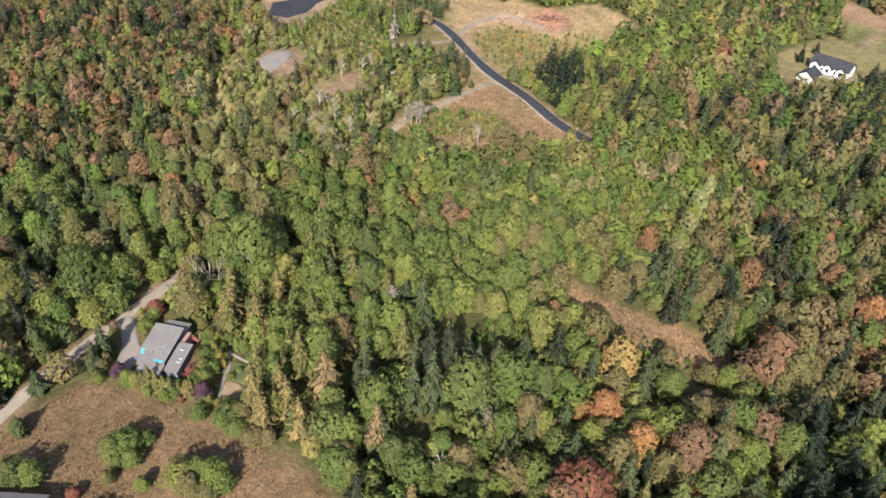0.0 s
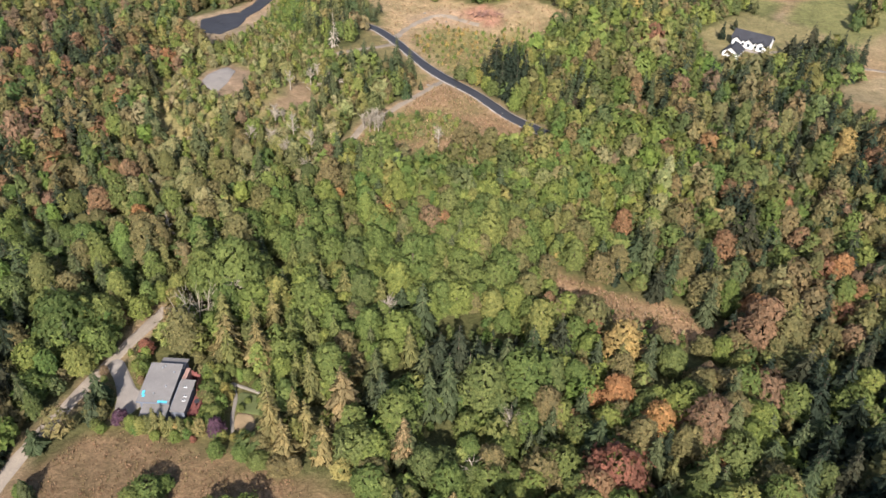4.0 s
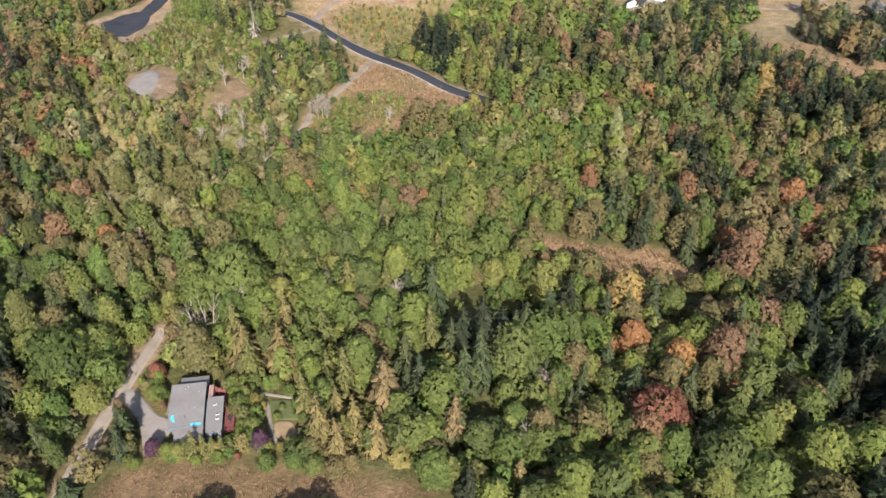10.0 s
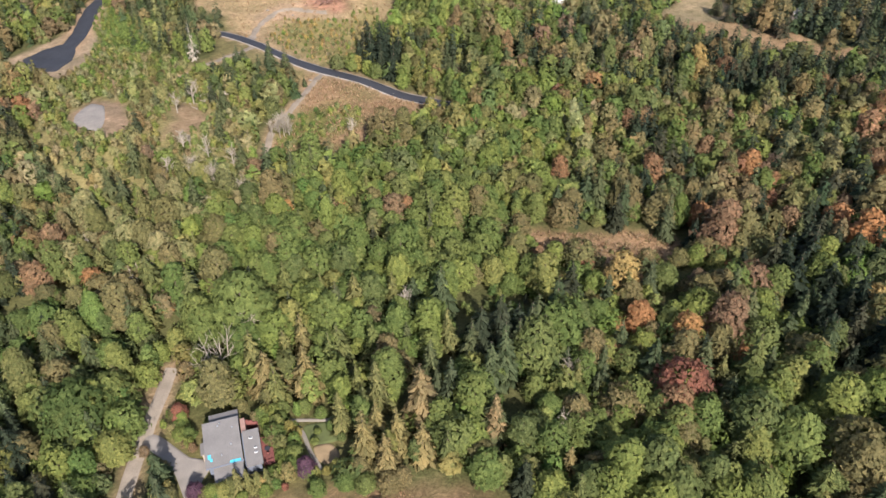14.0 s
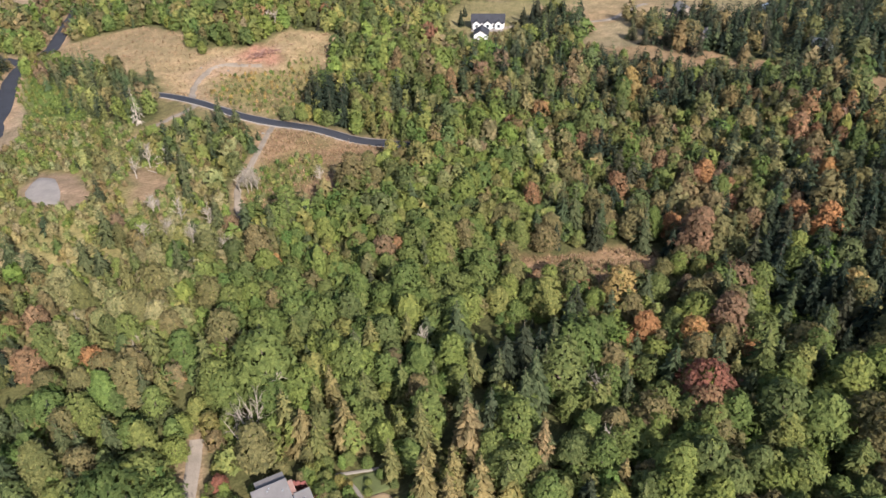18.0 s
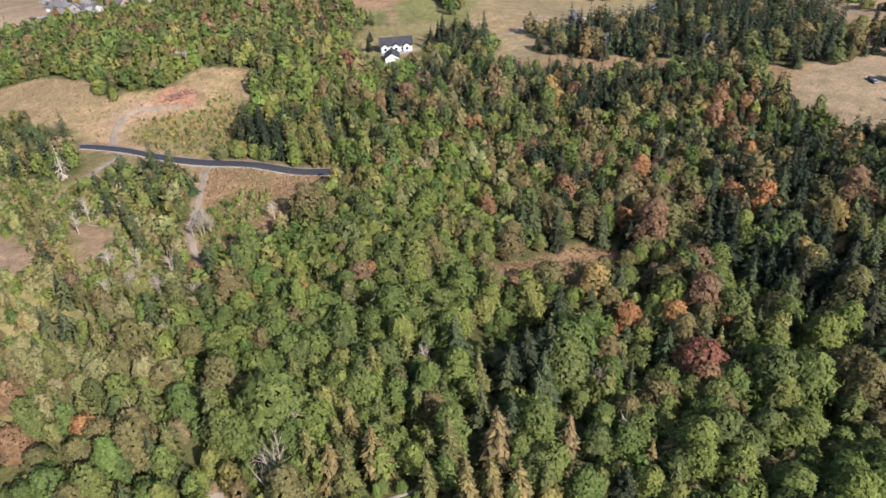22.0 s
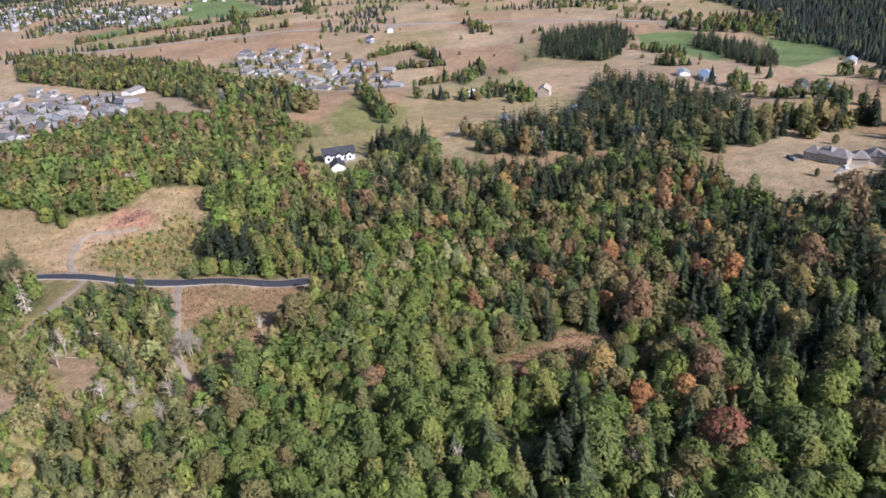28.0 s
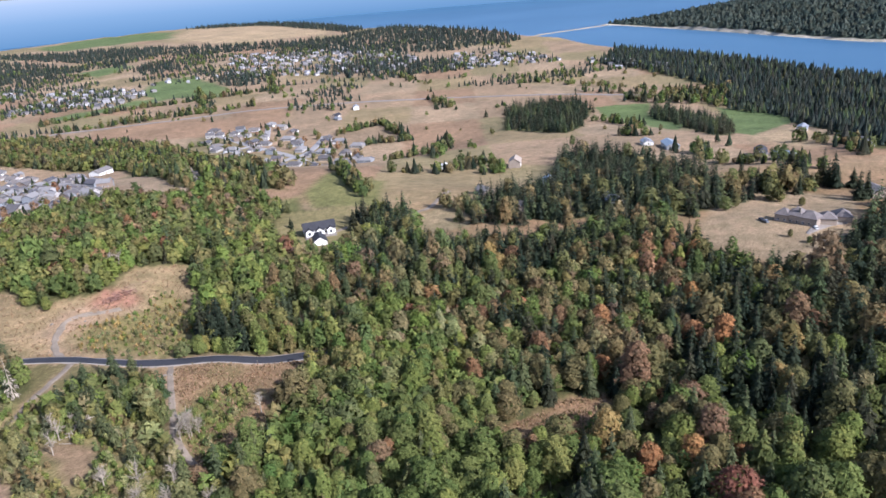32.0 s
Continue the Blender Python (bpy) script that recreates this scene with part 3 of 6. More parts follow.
def broadleaf(seed, leaves, size, tall=1.0, wide=1.0):
    """A round-topped tree of unit-ish size (about 10 m tall): limbs, and a lumpy crown of leaf clumps."""
    rng = np.random.default_rng(seed)
    H, R = 10.4 * tall, 4.35 * wide
    point = (1.15, 1.5, 1.9)[seed % 3]
    n_lobes = 30 + 6 * (seed % 3)
    bu, ba = rng.uniform(0.02, 0.9, n_lobes), rng.uniform(0, 6.283, n_lobes)
    reach = rng.uniform(0.6, 1.18, n_lobes)
    u, a = rng.beta(1.15, 1.45, leaves), rng.uniform(0, 6.283, leaves)

    def profile(k):
        return np.sqrt(np.clip(1 - k ** point, 0, 1)) * np.minimum(1, (k + 0.3) / 0.5)

    turn = np.sin((a[:, None] - ba) / 2) * 2 * (profile(u)[:, None] + 0.1)
    gap = ((u[:, None] - bu) / 0.11) ** 2 + (turn / 0.42) ** 2
    best = gap.argmin(1)
    lump = np.exp(-gap.min(1) * 0.8)
    rad = R * profile(u) * (0.60 + 0.46 * lump * reach[best]) * np.where(rng.uniform(0, 1, leaves) < 0.12, rng.uniform(1.05, 1.32, leaves), rng.uniform(0.82, 1.12, leaves))
    C = np.c_[np.cos(a) * rad, np.sin(a) * rad, H * (0.1 + 0.84 * u) + 0.8 * lump + rng.normal(0, 0.2, leaves)]
    hub = np.c_[np.cos(ba), np.sin(ba), np.zeros(n_lobes)] * (R * profile(bu) * 0.72)[:, None] + np.c_[bu * 0, bu * 0, H * (0.07 + 0.86 * bu)]
    N = np.c_[np.cos(a), np.sin(a), 0.35 + 1.0 * u] * 0.7 + (C - hub[best]) / R * 0.6
    lobes = [(h, 0, 0) for h in hub]
    crown = leaf_clumps(rng, C, N, size)
    trunk = [tube([(0, 0, -0.8), (0.1, 0, H * 0.3), (0, 0.15, H * 0.6), (0.1, 0, H * 0.8)], [0.24, 0.19, 0.12, 0.03], 5 if leaves > 150 else 3)]
    for c, r, q in lobes[:5 if leaves > 150 else 0]:
        trunk.append(tube([(0.05, 0.05, H * 0.25), c * (0.5, 0.5, 0.75), c], [0.1, 0.06, 0.02], 4))
    return crown, join(trunk)


def conifer(seed, whorls, per, tall=1.0, wide=1.0, droop=0.35):
    """A pointed tree about 14 m tall: whorls of drooping boughs round a straight trunk, each with hanging side sprays."""
    rng = np.random.default_rng(seed)
    H, R = 13.5 * tall, 3.8 * wide
    fine = whorls > 12
    vs, ns = [], []
    up = np.array([0, 0, 1.0])
    for k in range(whorls):
        h = 0.08 + 0.91 * (k + rng.uniform(-0.3, 0.3)) / whorls
        reach = R * (1 - h) ** 0.85 * rng.uniform(0.75, 1.15) + 0.15
        m = max(4, int(per * (1 - 0.45 * h)))
        a0 = rng.uniform(0, 6.283)
        for i in range(m):
            a = a0 + 6.283 * i / m + rng.normal(0, 0.25)
            L = reach * rng.uniform(0.5, 1.25)
            out, sid = np.array([np.cos(a), np.sin(a), 0]), np.array([-np.sin(a), np.cos(a), 0])
            z, w = H * h + rng.normal(0, 0.2), L * rng.uniform(0.2, 0.34) + 0.08
            tip = out * L + up * (z - droop * L + 0.1)
            root = out * 0.1 * L + up * (z + 0.22 * L)
            mid = out * L * 0.6 + up * (z - droop * L * 0.25)
            left, right = mid - sid * w - up * 0.25 * w, mid + sid * w - up * 0.25 * w
            tris = [(root, left, tip), (root, tip, right)]
            if fine:
                low = up * (0.3 * w + 0.12 * L)
                tris += [(left, out * L * 0.3 + up * z - sid * w * 0.5 - low * 0.6, tip - low * 0.8 - sid * w * 0.7), (right, tip - low * 0.8 + sid * w * 0.7, out * L * 0.3 + up * z + sid * w * 0.5 - low * 0.6)]
            for q, t in enumerate(tris):
                vs += t
                n = out * 0.75 + up * 0.7 + sid * (-0.35 if q % 2 == 0 else 0.35) + rng.normal(0, 0.3, 3)
                ns += [n, n, n]
    vs = np.array(vs)
    trunk = tube([(0, 0, -0.8), (0, 0, H * 0.5), (0, 0, H * 0.99)], [0.26, 0.15, 0.02], 5 if fine else 3)
    return (vs, np.arange(len(vs)).reshape(-1, 3), np.array(ns)), trunk


def bare_tree(seed, tall=1.0, twigs=26):
    """A leafless tree: trunk, forks and twigs, all pale."""
    rng = np.random.default_rng(seed)
    H, slim = 11 * tall, (0.7 if twigs < 12 else 1.0 if twigs < 40 else 0.42)
    pieces = [tube([(0, 0, -0.6), (0.1, 0, H * 0.4), (0.2, 0.1, H * 0.75), (0.3, 0.2, H)], np.array([0.26, 0.21, 0.13, 0.04]) * max(slim, 0.7), 5)]
    for i in range(twigs):
        h = rng.uniform(0.3, 0.9) * H
        a, L = rng.uniform(0, 6.283), rng.uniform(0.12, 0.3) * H * (1.1 - h / H * 0.6) * (1.0 if twigs < 40 else 1.25)
        d = np.array([np.cos(a), np.sin(a), rng.uniform(0.7, 1.6)])
        p = np.array([0.15, 0.08, h])
        pieces.append(tube([p, p + d * L * 0.5, p + d * L + rng.normal(0, 0.2, 3)], np.array([0.11, 0.08, 0.04]) * slim, 4))
        for _ in range(2):
            q = p + d * L * rng.uniform(0.4, 0.9)
            e = d + rng.normal(0, 0.6, 3)
            pieces.append(tube([q, q + e * L * 0.25, q + e * L * 0.5], np.array([0.065, 0.05, 0.03]) * slim, 3))
    return join(pieces)


def far_conifer(seed, tiers, sides, tall=1.0, wide=1.0):
    """A pointed tree for the distance: ragged skirts of boughs, one over the other."""
    rng = np.random.default_rng(seed)
    H, R = 13.5 * tall, 3.7 * wide
    vs, ns = [], []
    for k in range(tiers):
        low, high = H * (0.04 + 0.8 * k / tiers), H * (0.42 + 0.58 * (k + 1) / tiers)
        r = R * (1 - k / tiers) ** 0.8
        a = np.arange(sides) * 6.283 / sides + rng.uniform(0, 6.283)
        ring = np.c_[np.cos(a), np.sin(a), a * 0] * (r * rng.uniform(0.6, 1.2, sides))[:, None] + np.c_[a * 0, a * 0, low + rng.normal(0, 0.6, sides)]
        for i in range(sides):
            p, q = ring[i], ring[(i + 1) % sides]
            n = (p + q) * (1, 1, 0) / r + (0, 0, 0.8) + rng.normal(0, 0.25, 3)
            vs += [p, q, np.array([rng.normal(0, 0.15), rng.normal(0, 0.15), high])]
            ns += [n, n, n]
    return (np.array(vs), np.arange(len(vs)).reshape(-1, 3), np.array(ns)), tube([(0, 0, -0.8), (0, 0, H * 0.3), (0, 0, H * 0.6)], [0.26, 0.2, 0.1], 3)


# crowns in several degrees of detail, from near (0) to far (3); 4 is for low growth and hedges
BROAD = {lod: [broadleaf(10 + i, n, s, 0.82 + 0.42 * (i % 3) / 2, 0.80 + 0.14 * (i * 3 % 4)) for i in range(9)] for lod, n, s in ((0, 1200, 0.55), (1, 380, 0.87), (2, 112, 1.62), (3, 34, 2.7), (4, 72, 1.9), (5, 190, 1.05))}
FIR = {lod: [conifer(40 + i, n, m, 0.85 + 0.25 * (i % 3) / 2, 0.85 + 0.15 * (i % 4)) for i in range(6)] for lod, n, m in ((0, 19, 12), (1, 13, 10), (2, 10, 9))}
FIR.update({lod: [far_conifer(60 + i, n, m, 0.85 + 0.25 * (i % 3) / 2, 0.9 + 0.15 * (i % 4)) for i in range(6)] for lod, n, m in ((3, 3, 5), (4, 5, 7))})


def scatter(rng, poly, gap):
    """Jittered grid of spots in a polygon."""
    p = np.array(poly)
    x0, y0, x1, y1 = *p.min(0), *p.max(0)
    gx, gy = np.meshgrid(np.arange(x0, x1, gap), np.arange(y0, y1, gap))
    gx = gx + gap * 0.5 * (np.arange(gx.shape[0]) % 2)[:, None]
    gx, gy = gx + rng.uniform(-0.42, 0.42, gx.shape) * gap, gy + rng.uniform(-0.42, 0.42, gx.shape) * gap
    x, y = gx.ravel(), gy.ravel()
    keep = inside(x, y, poly)
    return x[keep], y[keep]


OPEN = [MANSION_LAWN, DRY_LOT, MEADOW, CLEARING, GLADE, PAD, DIRT_SPOT, BULB_OPEN, YARD, FIELD, WHITE_LAWN, ROADSIDE]
LANDMARKS = []      # (x, y) of trees that are placed one by one


def open_ground(x, y, margin=1.6):
    """Where no tree may stand: clearings, yards and roads."""
    bad = np.zeros(x.shape, bool)
    for p in OPEN:
        bad |= edge(x, y, p) > -margin + 1.2 * wobble(x, y, 6, 4)
    for line, w in LINES:
        bad |= off_line(x, y, line) < w * 0.5 + margin
    return bad


# ---- small builders ----
def part(name, me, parent, label=""):
    """Links a mesh as one part under a thing or under another part."""
    ob = new(name, me)
    ob.parent = parent
    return tagged(ob, label)


def thing(name, x, y, turn=0.0, label="", category="", group="", lift=0.0, scale=1.0):
    ob = new(name)
    ob.matrix_basis = pose(x, y, float(land(x, y)) + lift, 0, 0, turn) @ Matrix.Scale(scale, 4)
    return tagged(ob, label, category, group)


def solid(name, boxes, material, bevel=0.0):
    """One mesh out of boxes (x0, y0, z0, x1, y1, z1), with softened edges."""
    bm = bmesh.new()
    for x0, y0, z0, x1, y1, z1 in boxes:
        m = Matrix.LocRotScale(((x0 + x1) / 2, (y0 + y1) / 2, (z0 + z1) / 2), None, (x1 - x0, y1 - y0, z1 - z0))
        bmesh.ops.create_cube(bm, size=1, matrix=m)
    if bevel:
        bmesh.ops.bevel(bm, geom=bm.edges[:], offset=bevel, segments=1, affect="EDGES")
    me = bpy.data.meshes.new(name)
    bm.to_mesh(me)
    bm.free()
    me.materials.append(material)
    return me


def slab(name, corners, thick, material):
    """A thick sloping plate from its upper corners."""
    bm = bmesh.new()
    up = [bm.verts.new(c) for c in corners]
    low = [bm.verts.new((c[0], c[1], c[2] - thick)) for c in corners]
    bm.faces.new(up)
    bm.faces.new(low[::-1])
    for i in range(len(up)):
        j = (i + 1) % len(up)
        bm.faces.new((up[i], low[i], low[j], up[j]))
    bmesh.ops.recalc_face_normals(bm, faces=bm.faces[:])
    me = bpy.data.meshes.new(name)
    bm.to_mesh(me)
    bm.free()
    me.materials.append(material)
    return me


def wall_block(name, x0, y0, x1, y1, z0, tops, material):
    """Walls with a sloping top: tops are the heights at the four corners, counter-clockwise from (x0, y0)."""
    bm = bmesh.new()
    xy = ((x0, y0), (x1, y0), (x1, y1), (x0, y1))
    low = [bm.verts.new((*p, z0)) for p in xy]
    up = [bm.verts.new((*p, t)) for p, t in zip(xy, tops)]
    bm.faces.new(low[::-1])
    bm.faces.new(up)
    for i in range(4):
        j = (i + 1) % 4
        bm.faces.new((low[i], low[j], up[j], up[i]))
    me = bpy.data.meshes.new(name)
    bm.to_mesh(me)
    bm.free()
    me.materials.append(material)
    return me


def gable_mesh(name, w, d, eave, rise, over, material, hip=0.0, z_thick=0.25):
    """A pitched roof over w x d with its ridge along x, hipped at the ends by hip metres."""
    bm = bmesh.new()
    X, Y = w / 2 + over, d / 2 + over
    rings = []
    for dz in (0, -z_thick):
        a = [bm.verts.new(p) for p in ((-X, -Y, eave + dz), (X, -Y, eave + dz), (X, Y, eave + dz), (-X, Y, eave + dz), (-X + hip, 0, eave + rise + dz), (X - hip, 0, eave + rise + dz))]
        rings.append(a)
    for a, flip in ((rings[0], False), (rings[1], True)):
        for f in ((0, 1, 5, 4), (2, 3, 4, 5), (1, 2, 5), (3, 0, 4)):
            if len(f) == 3 and hip == 0:
                continue
            vs = [a[i] for i in f]
            bm.faces.new(vs[::-1] if flip else vs)
    u, l = rings
    for i, j in ((0, 1), (2, 3)) + (((1, 2), (3, 0)) if hip else ((1, 5), (5, 2), (3, 4), (4, 0))):
        bm.faces.new((u[i], l[i], l[j], u[j]))
    bmesh.ops.recalc_face_normals(bm, faces=bm.faces[:])
    me = bpy.data.meshes.new(name)
    bm.to_mesh(me)
    bm.free()
    me.materials.append(material)
    return me


def gable_walls(name, w, d, eave, rise, material, hip=0.0):
    bm = bmesh.new()
    X, Y = w / 2, d / 2
    low = [bm.verts.new(p) for p in ((-X, -Y, -1.5), (X, -Y, -1.5), (X, Y, -1.5), (-X, Y, -1.5))]
    up = [bm.verts.new(p) for p in ((-X, -Y, eave), (X, -Y, eave), (X, Y, eave), (-X, Y, eave))]
    top = eave + rise - 0.3 if hip == 0 else eave
    e, f = bm.verts.new((X, 0, top)), bm.verts.new((-X, 0, top))
    bm.faces.new((low[0], low[1], up[1], up[0]))
    bm.faces.new((low[2], low[3], up[3], up[2]))
    bm.faces.new((low[1], low[2], up[2], e, up[1]))
    bm.faces.new((low[3], low[0], up[0], f, up[3]))
    me = bpy.data.meshes.new(name)
    bm.to_mesh(me)
    bm.free()
    me.materials.append(material)
    return me


def add_windows(parent, w, d, z, n_front, n_back, glass=None, frame_mat=None):
    """Framed windows set into the long walls."""
    glass, frame_mat = glass or M_GLASS, frame_mat or M_WHITE
    for side, n in ((-1, n_front), (1, n_back)):
        for i in range(n):
            x = -w / 2 + w * (i + 0.5) / n
            y = side * (d / 2 + 0.02)
            win = part("window", solid("window", [(x - 0.8, y - 0.06, z, x - 0.68, y + 0.06, z + 1.4), (x + 0.68, y - 0.06, z, x + 0.8, y + 0.06, z + 1.4),
                                                  (x - 0.68, y - 0.06, z + 1.28, x + 0.68, y + 0.06, z + 1.4), (x - 0.68, y - 0.06, z, x + 0.68, y + 0.06, z + 0.12)], frame_mat), parent)
            part("pane", solid("pane", [(x - 0.68, y - 0.02, z + 0.12, x + 0.68, y + 0.02, z + 1.28)], glass), win)


def simple_house(name, w, d, eave, rise, hip, wing, walls, roof, label, group="", category="house"):
    """A house with a main block, a garage wing, windows and a door. It stands at the origin until it is copied."""
    top = tagged(new(name), label, category, group)
    part("wall", gable_walls("wall", w, d, eave, rise, walls, hip), top)
    part("roof", gable_mesh("roof", w, d, eave, rise, 0.6, roof, hip), top)
    if wing:
        a = gable_walls("wing_wall", d * 0.62, w * 0.42, eave * 0.95, rise * 0.8, walls, hip * 0.6)
        b = gable_mesh("wing_roof", d * 0.62, w * 0.42, eave * 0.95, rise * 0.8, 0.5, roof, hip * 0.6)
        at = pose(wing * w * 0.27, -d * 0.55, 0, 0, 0, 90)
        for me, nm in ((a, "wing_wall"), (b, "wing_roof")):
            me.transform(at)
            part(nm, me, top)
        gx = wing * w * 0.27
        part("garage_door", solid("garage_door", [(gx - 2.2, -d * 0.55 - d * 0.31 - 0.06, -0.1, gx + 2.2, -d * 0.55 - d * 0.31 + 0.05, 2.3)], M_WHITE), top, "white panelled garage door")
    add_windows(top, w * 0.9, d, 1.0, 2, 3)
    part("chimney", solid("chimney", [(w * 0.2, -0.4, eave, w * 0.2 + 0.8, 0.4, eave + rise + 0.9)], M_STONE, 0.03), top)
    return top


# ---- the grey house in the forest ----
def main_house():
    top = thing("house", -71.3, 137.6, -9.6, "grey shed-roofed wooden house with a red deck in a forest yard", "house")
    top.location.z = float(land(-71.3, 137.6)) - 0.2
    part("wall", wall_block("wall", -3.5, -6.0, 3.6, 4.5, -1, (4.55, 4.55, 6.1, 6.1), M_SHADED_WALL), top)
    main = part("roof", slab("roof", [(-4.0, -6.6, 4.7), (4.1, -6.6, 4.7), (4.1, 4.9, 6.45), (-4.0, 4.9, 6.45)], 0.28, M_ROOF), top, "grey shingled shed roof")
    part("fascia", solid("fascia", [(4.11, -6.6, 4.3, 4.2, -6.5, 4.75), (-4.0, -6.72, 4.34, 4.1, -6.62, 4.74)], M_SHADED_WALL), main)
    for x, y in ((-0.6, 3.4), (-0.1, 3.9), (1.9, -2.0), (-0.4, -4.2), (2.6, 2.2)):
        part("roof_vent", solid("roof_vent", [(x - 0.16, y - 0.16, 5.2 + y * 0.151, x + 0.16, y + 0.16, 6.05 + y * 0.151)], M_METAL, 0.03), main)
    part("north_wall", wall_block("north_wall", -2.2, 4.5, 3.7, 8.0, -1, (4.9, 4.9, 4.5, 4.5), M_SHADED_WALL), top)
    part("north_roof", slab("north_roof", [(-2.6, 4.55, 5.15), (4.1, 4.55, 5.15), (4.1, 8.5, 4.7), (-2.6, 8.5, 4.7)], 0.24, M_ROOF), top, "low grey roof behind the main block")
    part("wing_wall", wall_block("wing_wall", 4.3, -7.4, 7.7, 0.9, -1, (3.6, 3.6, 4.7, 4.7), M_SHADED_WALL), top)
    wing = part("wing_roof", slab("wing_roof", [(4.5, -8.0, 3.6), (8.2, -8.0, 3.6), (8.2, 1.3, 4.85), (4.5, 1.3, 4.85)], 0.26, M_ROOF), top, "grey roof of the side wing with skylights")
    for x, y in ((6.2, -0.9), (7.0, -3.6), (7.0, -4.8)):
        z = 3.6 + (y + 8.0) * 0.1344
        sky_light = part("skylight", solid("skylight", [(x - 0.4, y - 0.22, z - 0.1, x + 0.4, y + 0.22, z + 0.14)], M_WHITE, 0.03), wing, "white framed skylight")
        part("pane", solid("pane", [(x - 0.33, y - 0.15, z + 0.13, x + 0.33, y + 0.15, z + 0.16)], M_GLASS), sky_light)
    part("porch_wall", wall_block("porch_wall", -2.2, -9.0, 3.9, -6.0, -1, (2.9, 2.9, 3.4, 3.4), M_SHADED_WALL), top)
    part("porch_roof", slab("porch_roof", [(-2.6, -9.6, 3.0), (3.95, -9.6, 3.0), (3.95, -6.02, 3.5), (-2.6, -6.02, 3.5)], 0.2, M_ROOF), top, "pale grey porch roof")
    part("annex", wall_block("annex", -4.9, -1.0, -3.5, 1.8, -1, (3.2, 3.6, 3.6, 3.2), M_TAN), top, "small lean-to by the drive")
    part("annex_roof", slab("annex_roof", [(-5.2, -1.3, 3.2), (-3.52, -1.3, 3.7), (-3.52, 2.1, 3.7), (-5.2, 2.1, 3.2)], 0.15, M_ROOF), top)
    part("court_wall", wall_block("court_wall", 4.3, 1.4, 5.4, 5.6, -1, (4.4, 4.4, 4.4, 4.4), plain("brick_red", (0.30, 0.185, 0.15), 0.9, 3.0, 0.2)), top, "reddish brick stair block")
    part("court_fence", solid("court_fence", [(8.0, 1.0, -1, 8.18, 4.4, 3.4), (5.4, 5.4, -1, 6.0, 5.6, 3.6), (6.0, 5.0, -1, 7.0, 5.2, 3.5), (7.0, 4.4, -1, 8.18, 4.6, 3.4)], M_DECK), top)
    for x0, y0, z0, x1, y1 in ((-3.4, -4.6, 5.06, -2.7, -3.4), (-3.0, -5.2, 4.97, -2.4, -4.5), (1.2, -6.62, 4.78, 3.6, -6.0)):
        part("tarp", slab("tarp", [(x0, y0, z0), (x1, y0, z0), (x1, y1, z0 + (y1 - y0) * 0.1515), (x0, y1, z0 + (y1 - y0) * 0.1515)], 0.05, M_TARP), main, "turquoise tarp laid on the roof edge")
    deck = part("deck", solid("deck", [(8.1, -7.0 + i * 0.2, 1.35, 10.6, -7.0 + i * 0.2 + 0.17, 1.5) for i in range(36)], M_DECK), top, "weathered red wooden deck")
    for x, y in ((8.3, -6.9), (10.5, -6.9), (10.5, -3.4), (10.5, 0.1), (8.3, 0.1)):
        part("post", solid("post", [(x - 0.07, y - 0.07, -1.5, x + 0.07, y + 0.07, 2.5)], M_DECK), deck)
    part("railing", solid("railing", [(10.44, -6.9, 2.38, 10.56, 0.1, 2.46), (8.3, -6.96, 2.38, 10.5, -6.84, 2.46), (8.3, 0.04, 2.38, 10.5, 0.16, 2.46)] +
                          [(10.47, -6.8 + i * 0.35, 1.5, 10.53, -6.74 + i * 0.35, 2.4) for i in range(20)], M_DECK), deck)
    for x in (-2.4, 0.2, 2.6):
        win = part("window", solid("window", [(x - 0.75, -9.08, 0.6, x + 0.75, -8.98, 0.72), (x - 0.75, -9.08, 2.1, x + 0.75, -8.98, 2.22), (x - 0.75, -9.08, 0.72, x - 0.63, -8.98, 2.1), (x + 0.63, -9.08, 0.72, x + 0.75, -8.98, 2.1)], M_WHITE), top)
        part("pane", solid("pane", [(x - 0.63, -9.05, 0.72, x + 0.63, -9.01, 2.1)], M_GLASS), win)
    for y in (-6.5, -3.0, 0.6):
        part("window", solid("window", [(7.58, y - 0.8, 1.9, 7.66, y + 0.8, 3.3)], M_GLASS, 0.02), top)
    door = part("door", solid("door", [(7.58, -5.2, 1.5, 7.68, -4.2, 3.5)], M_WHITE, 0.02), top, "white deck door")
    part("door_handle", solid("door_handle", [(7.68, -4.4, 2.4, 7.74, -4.32, 2.5)], M_METAL), door)
    return top


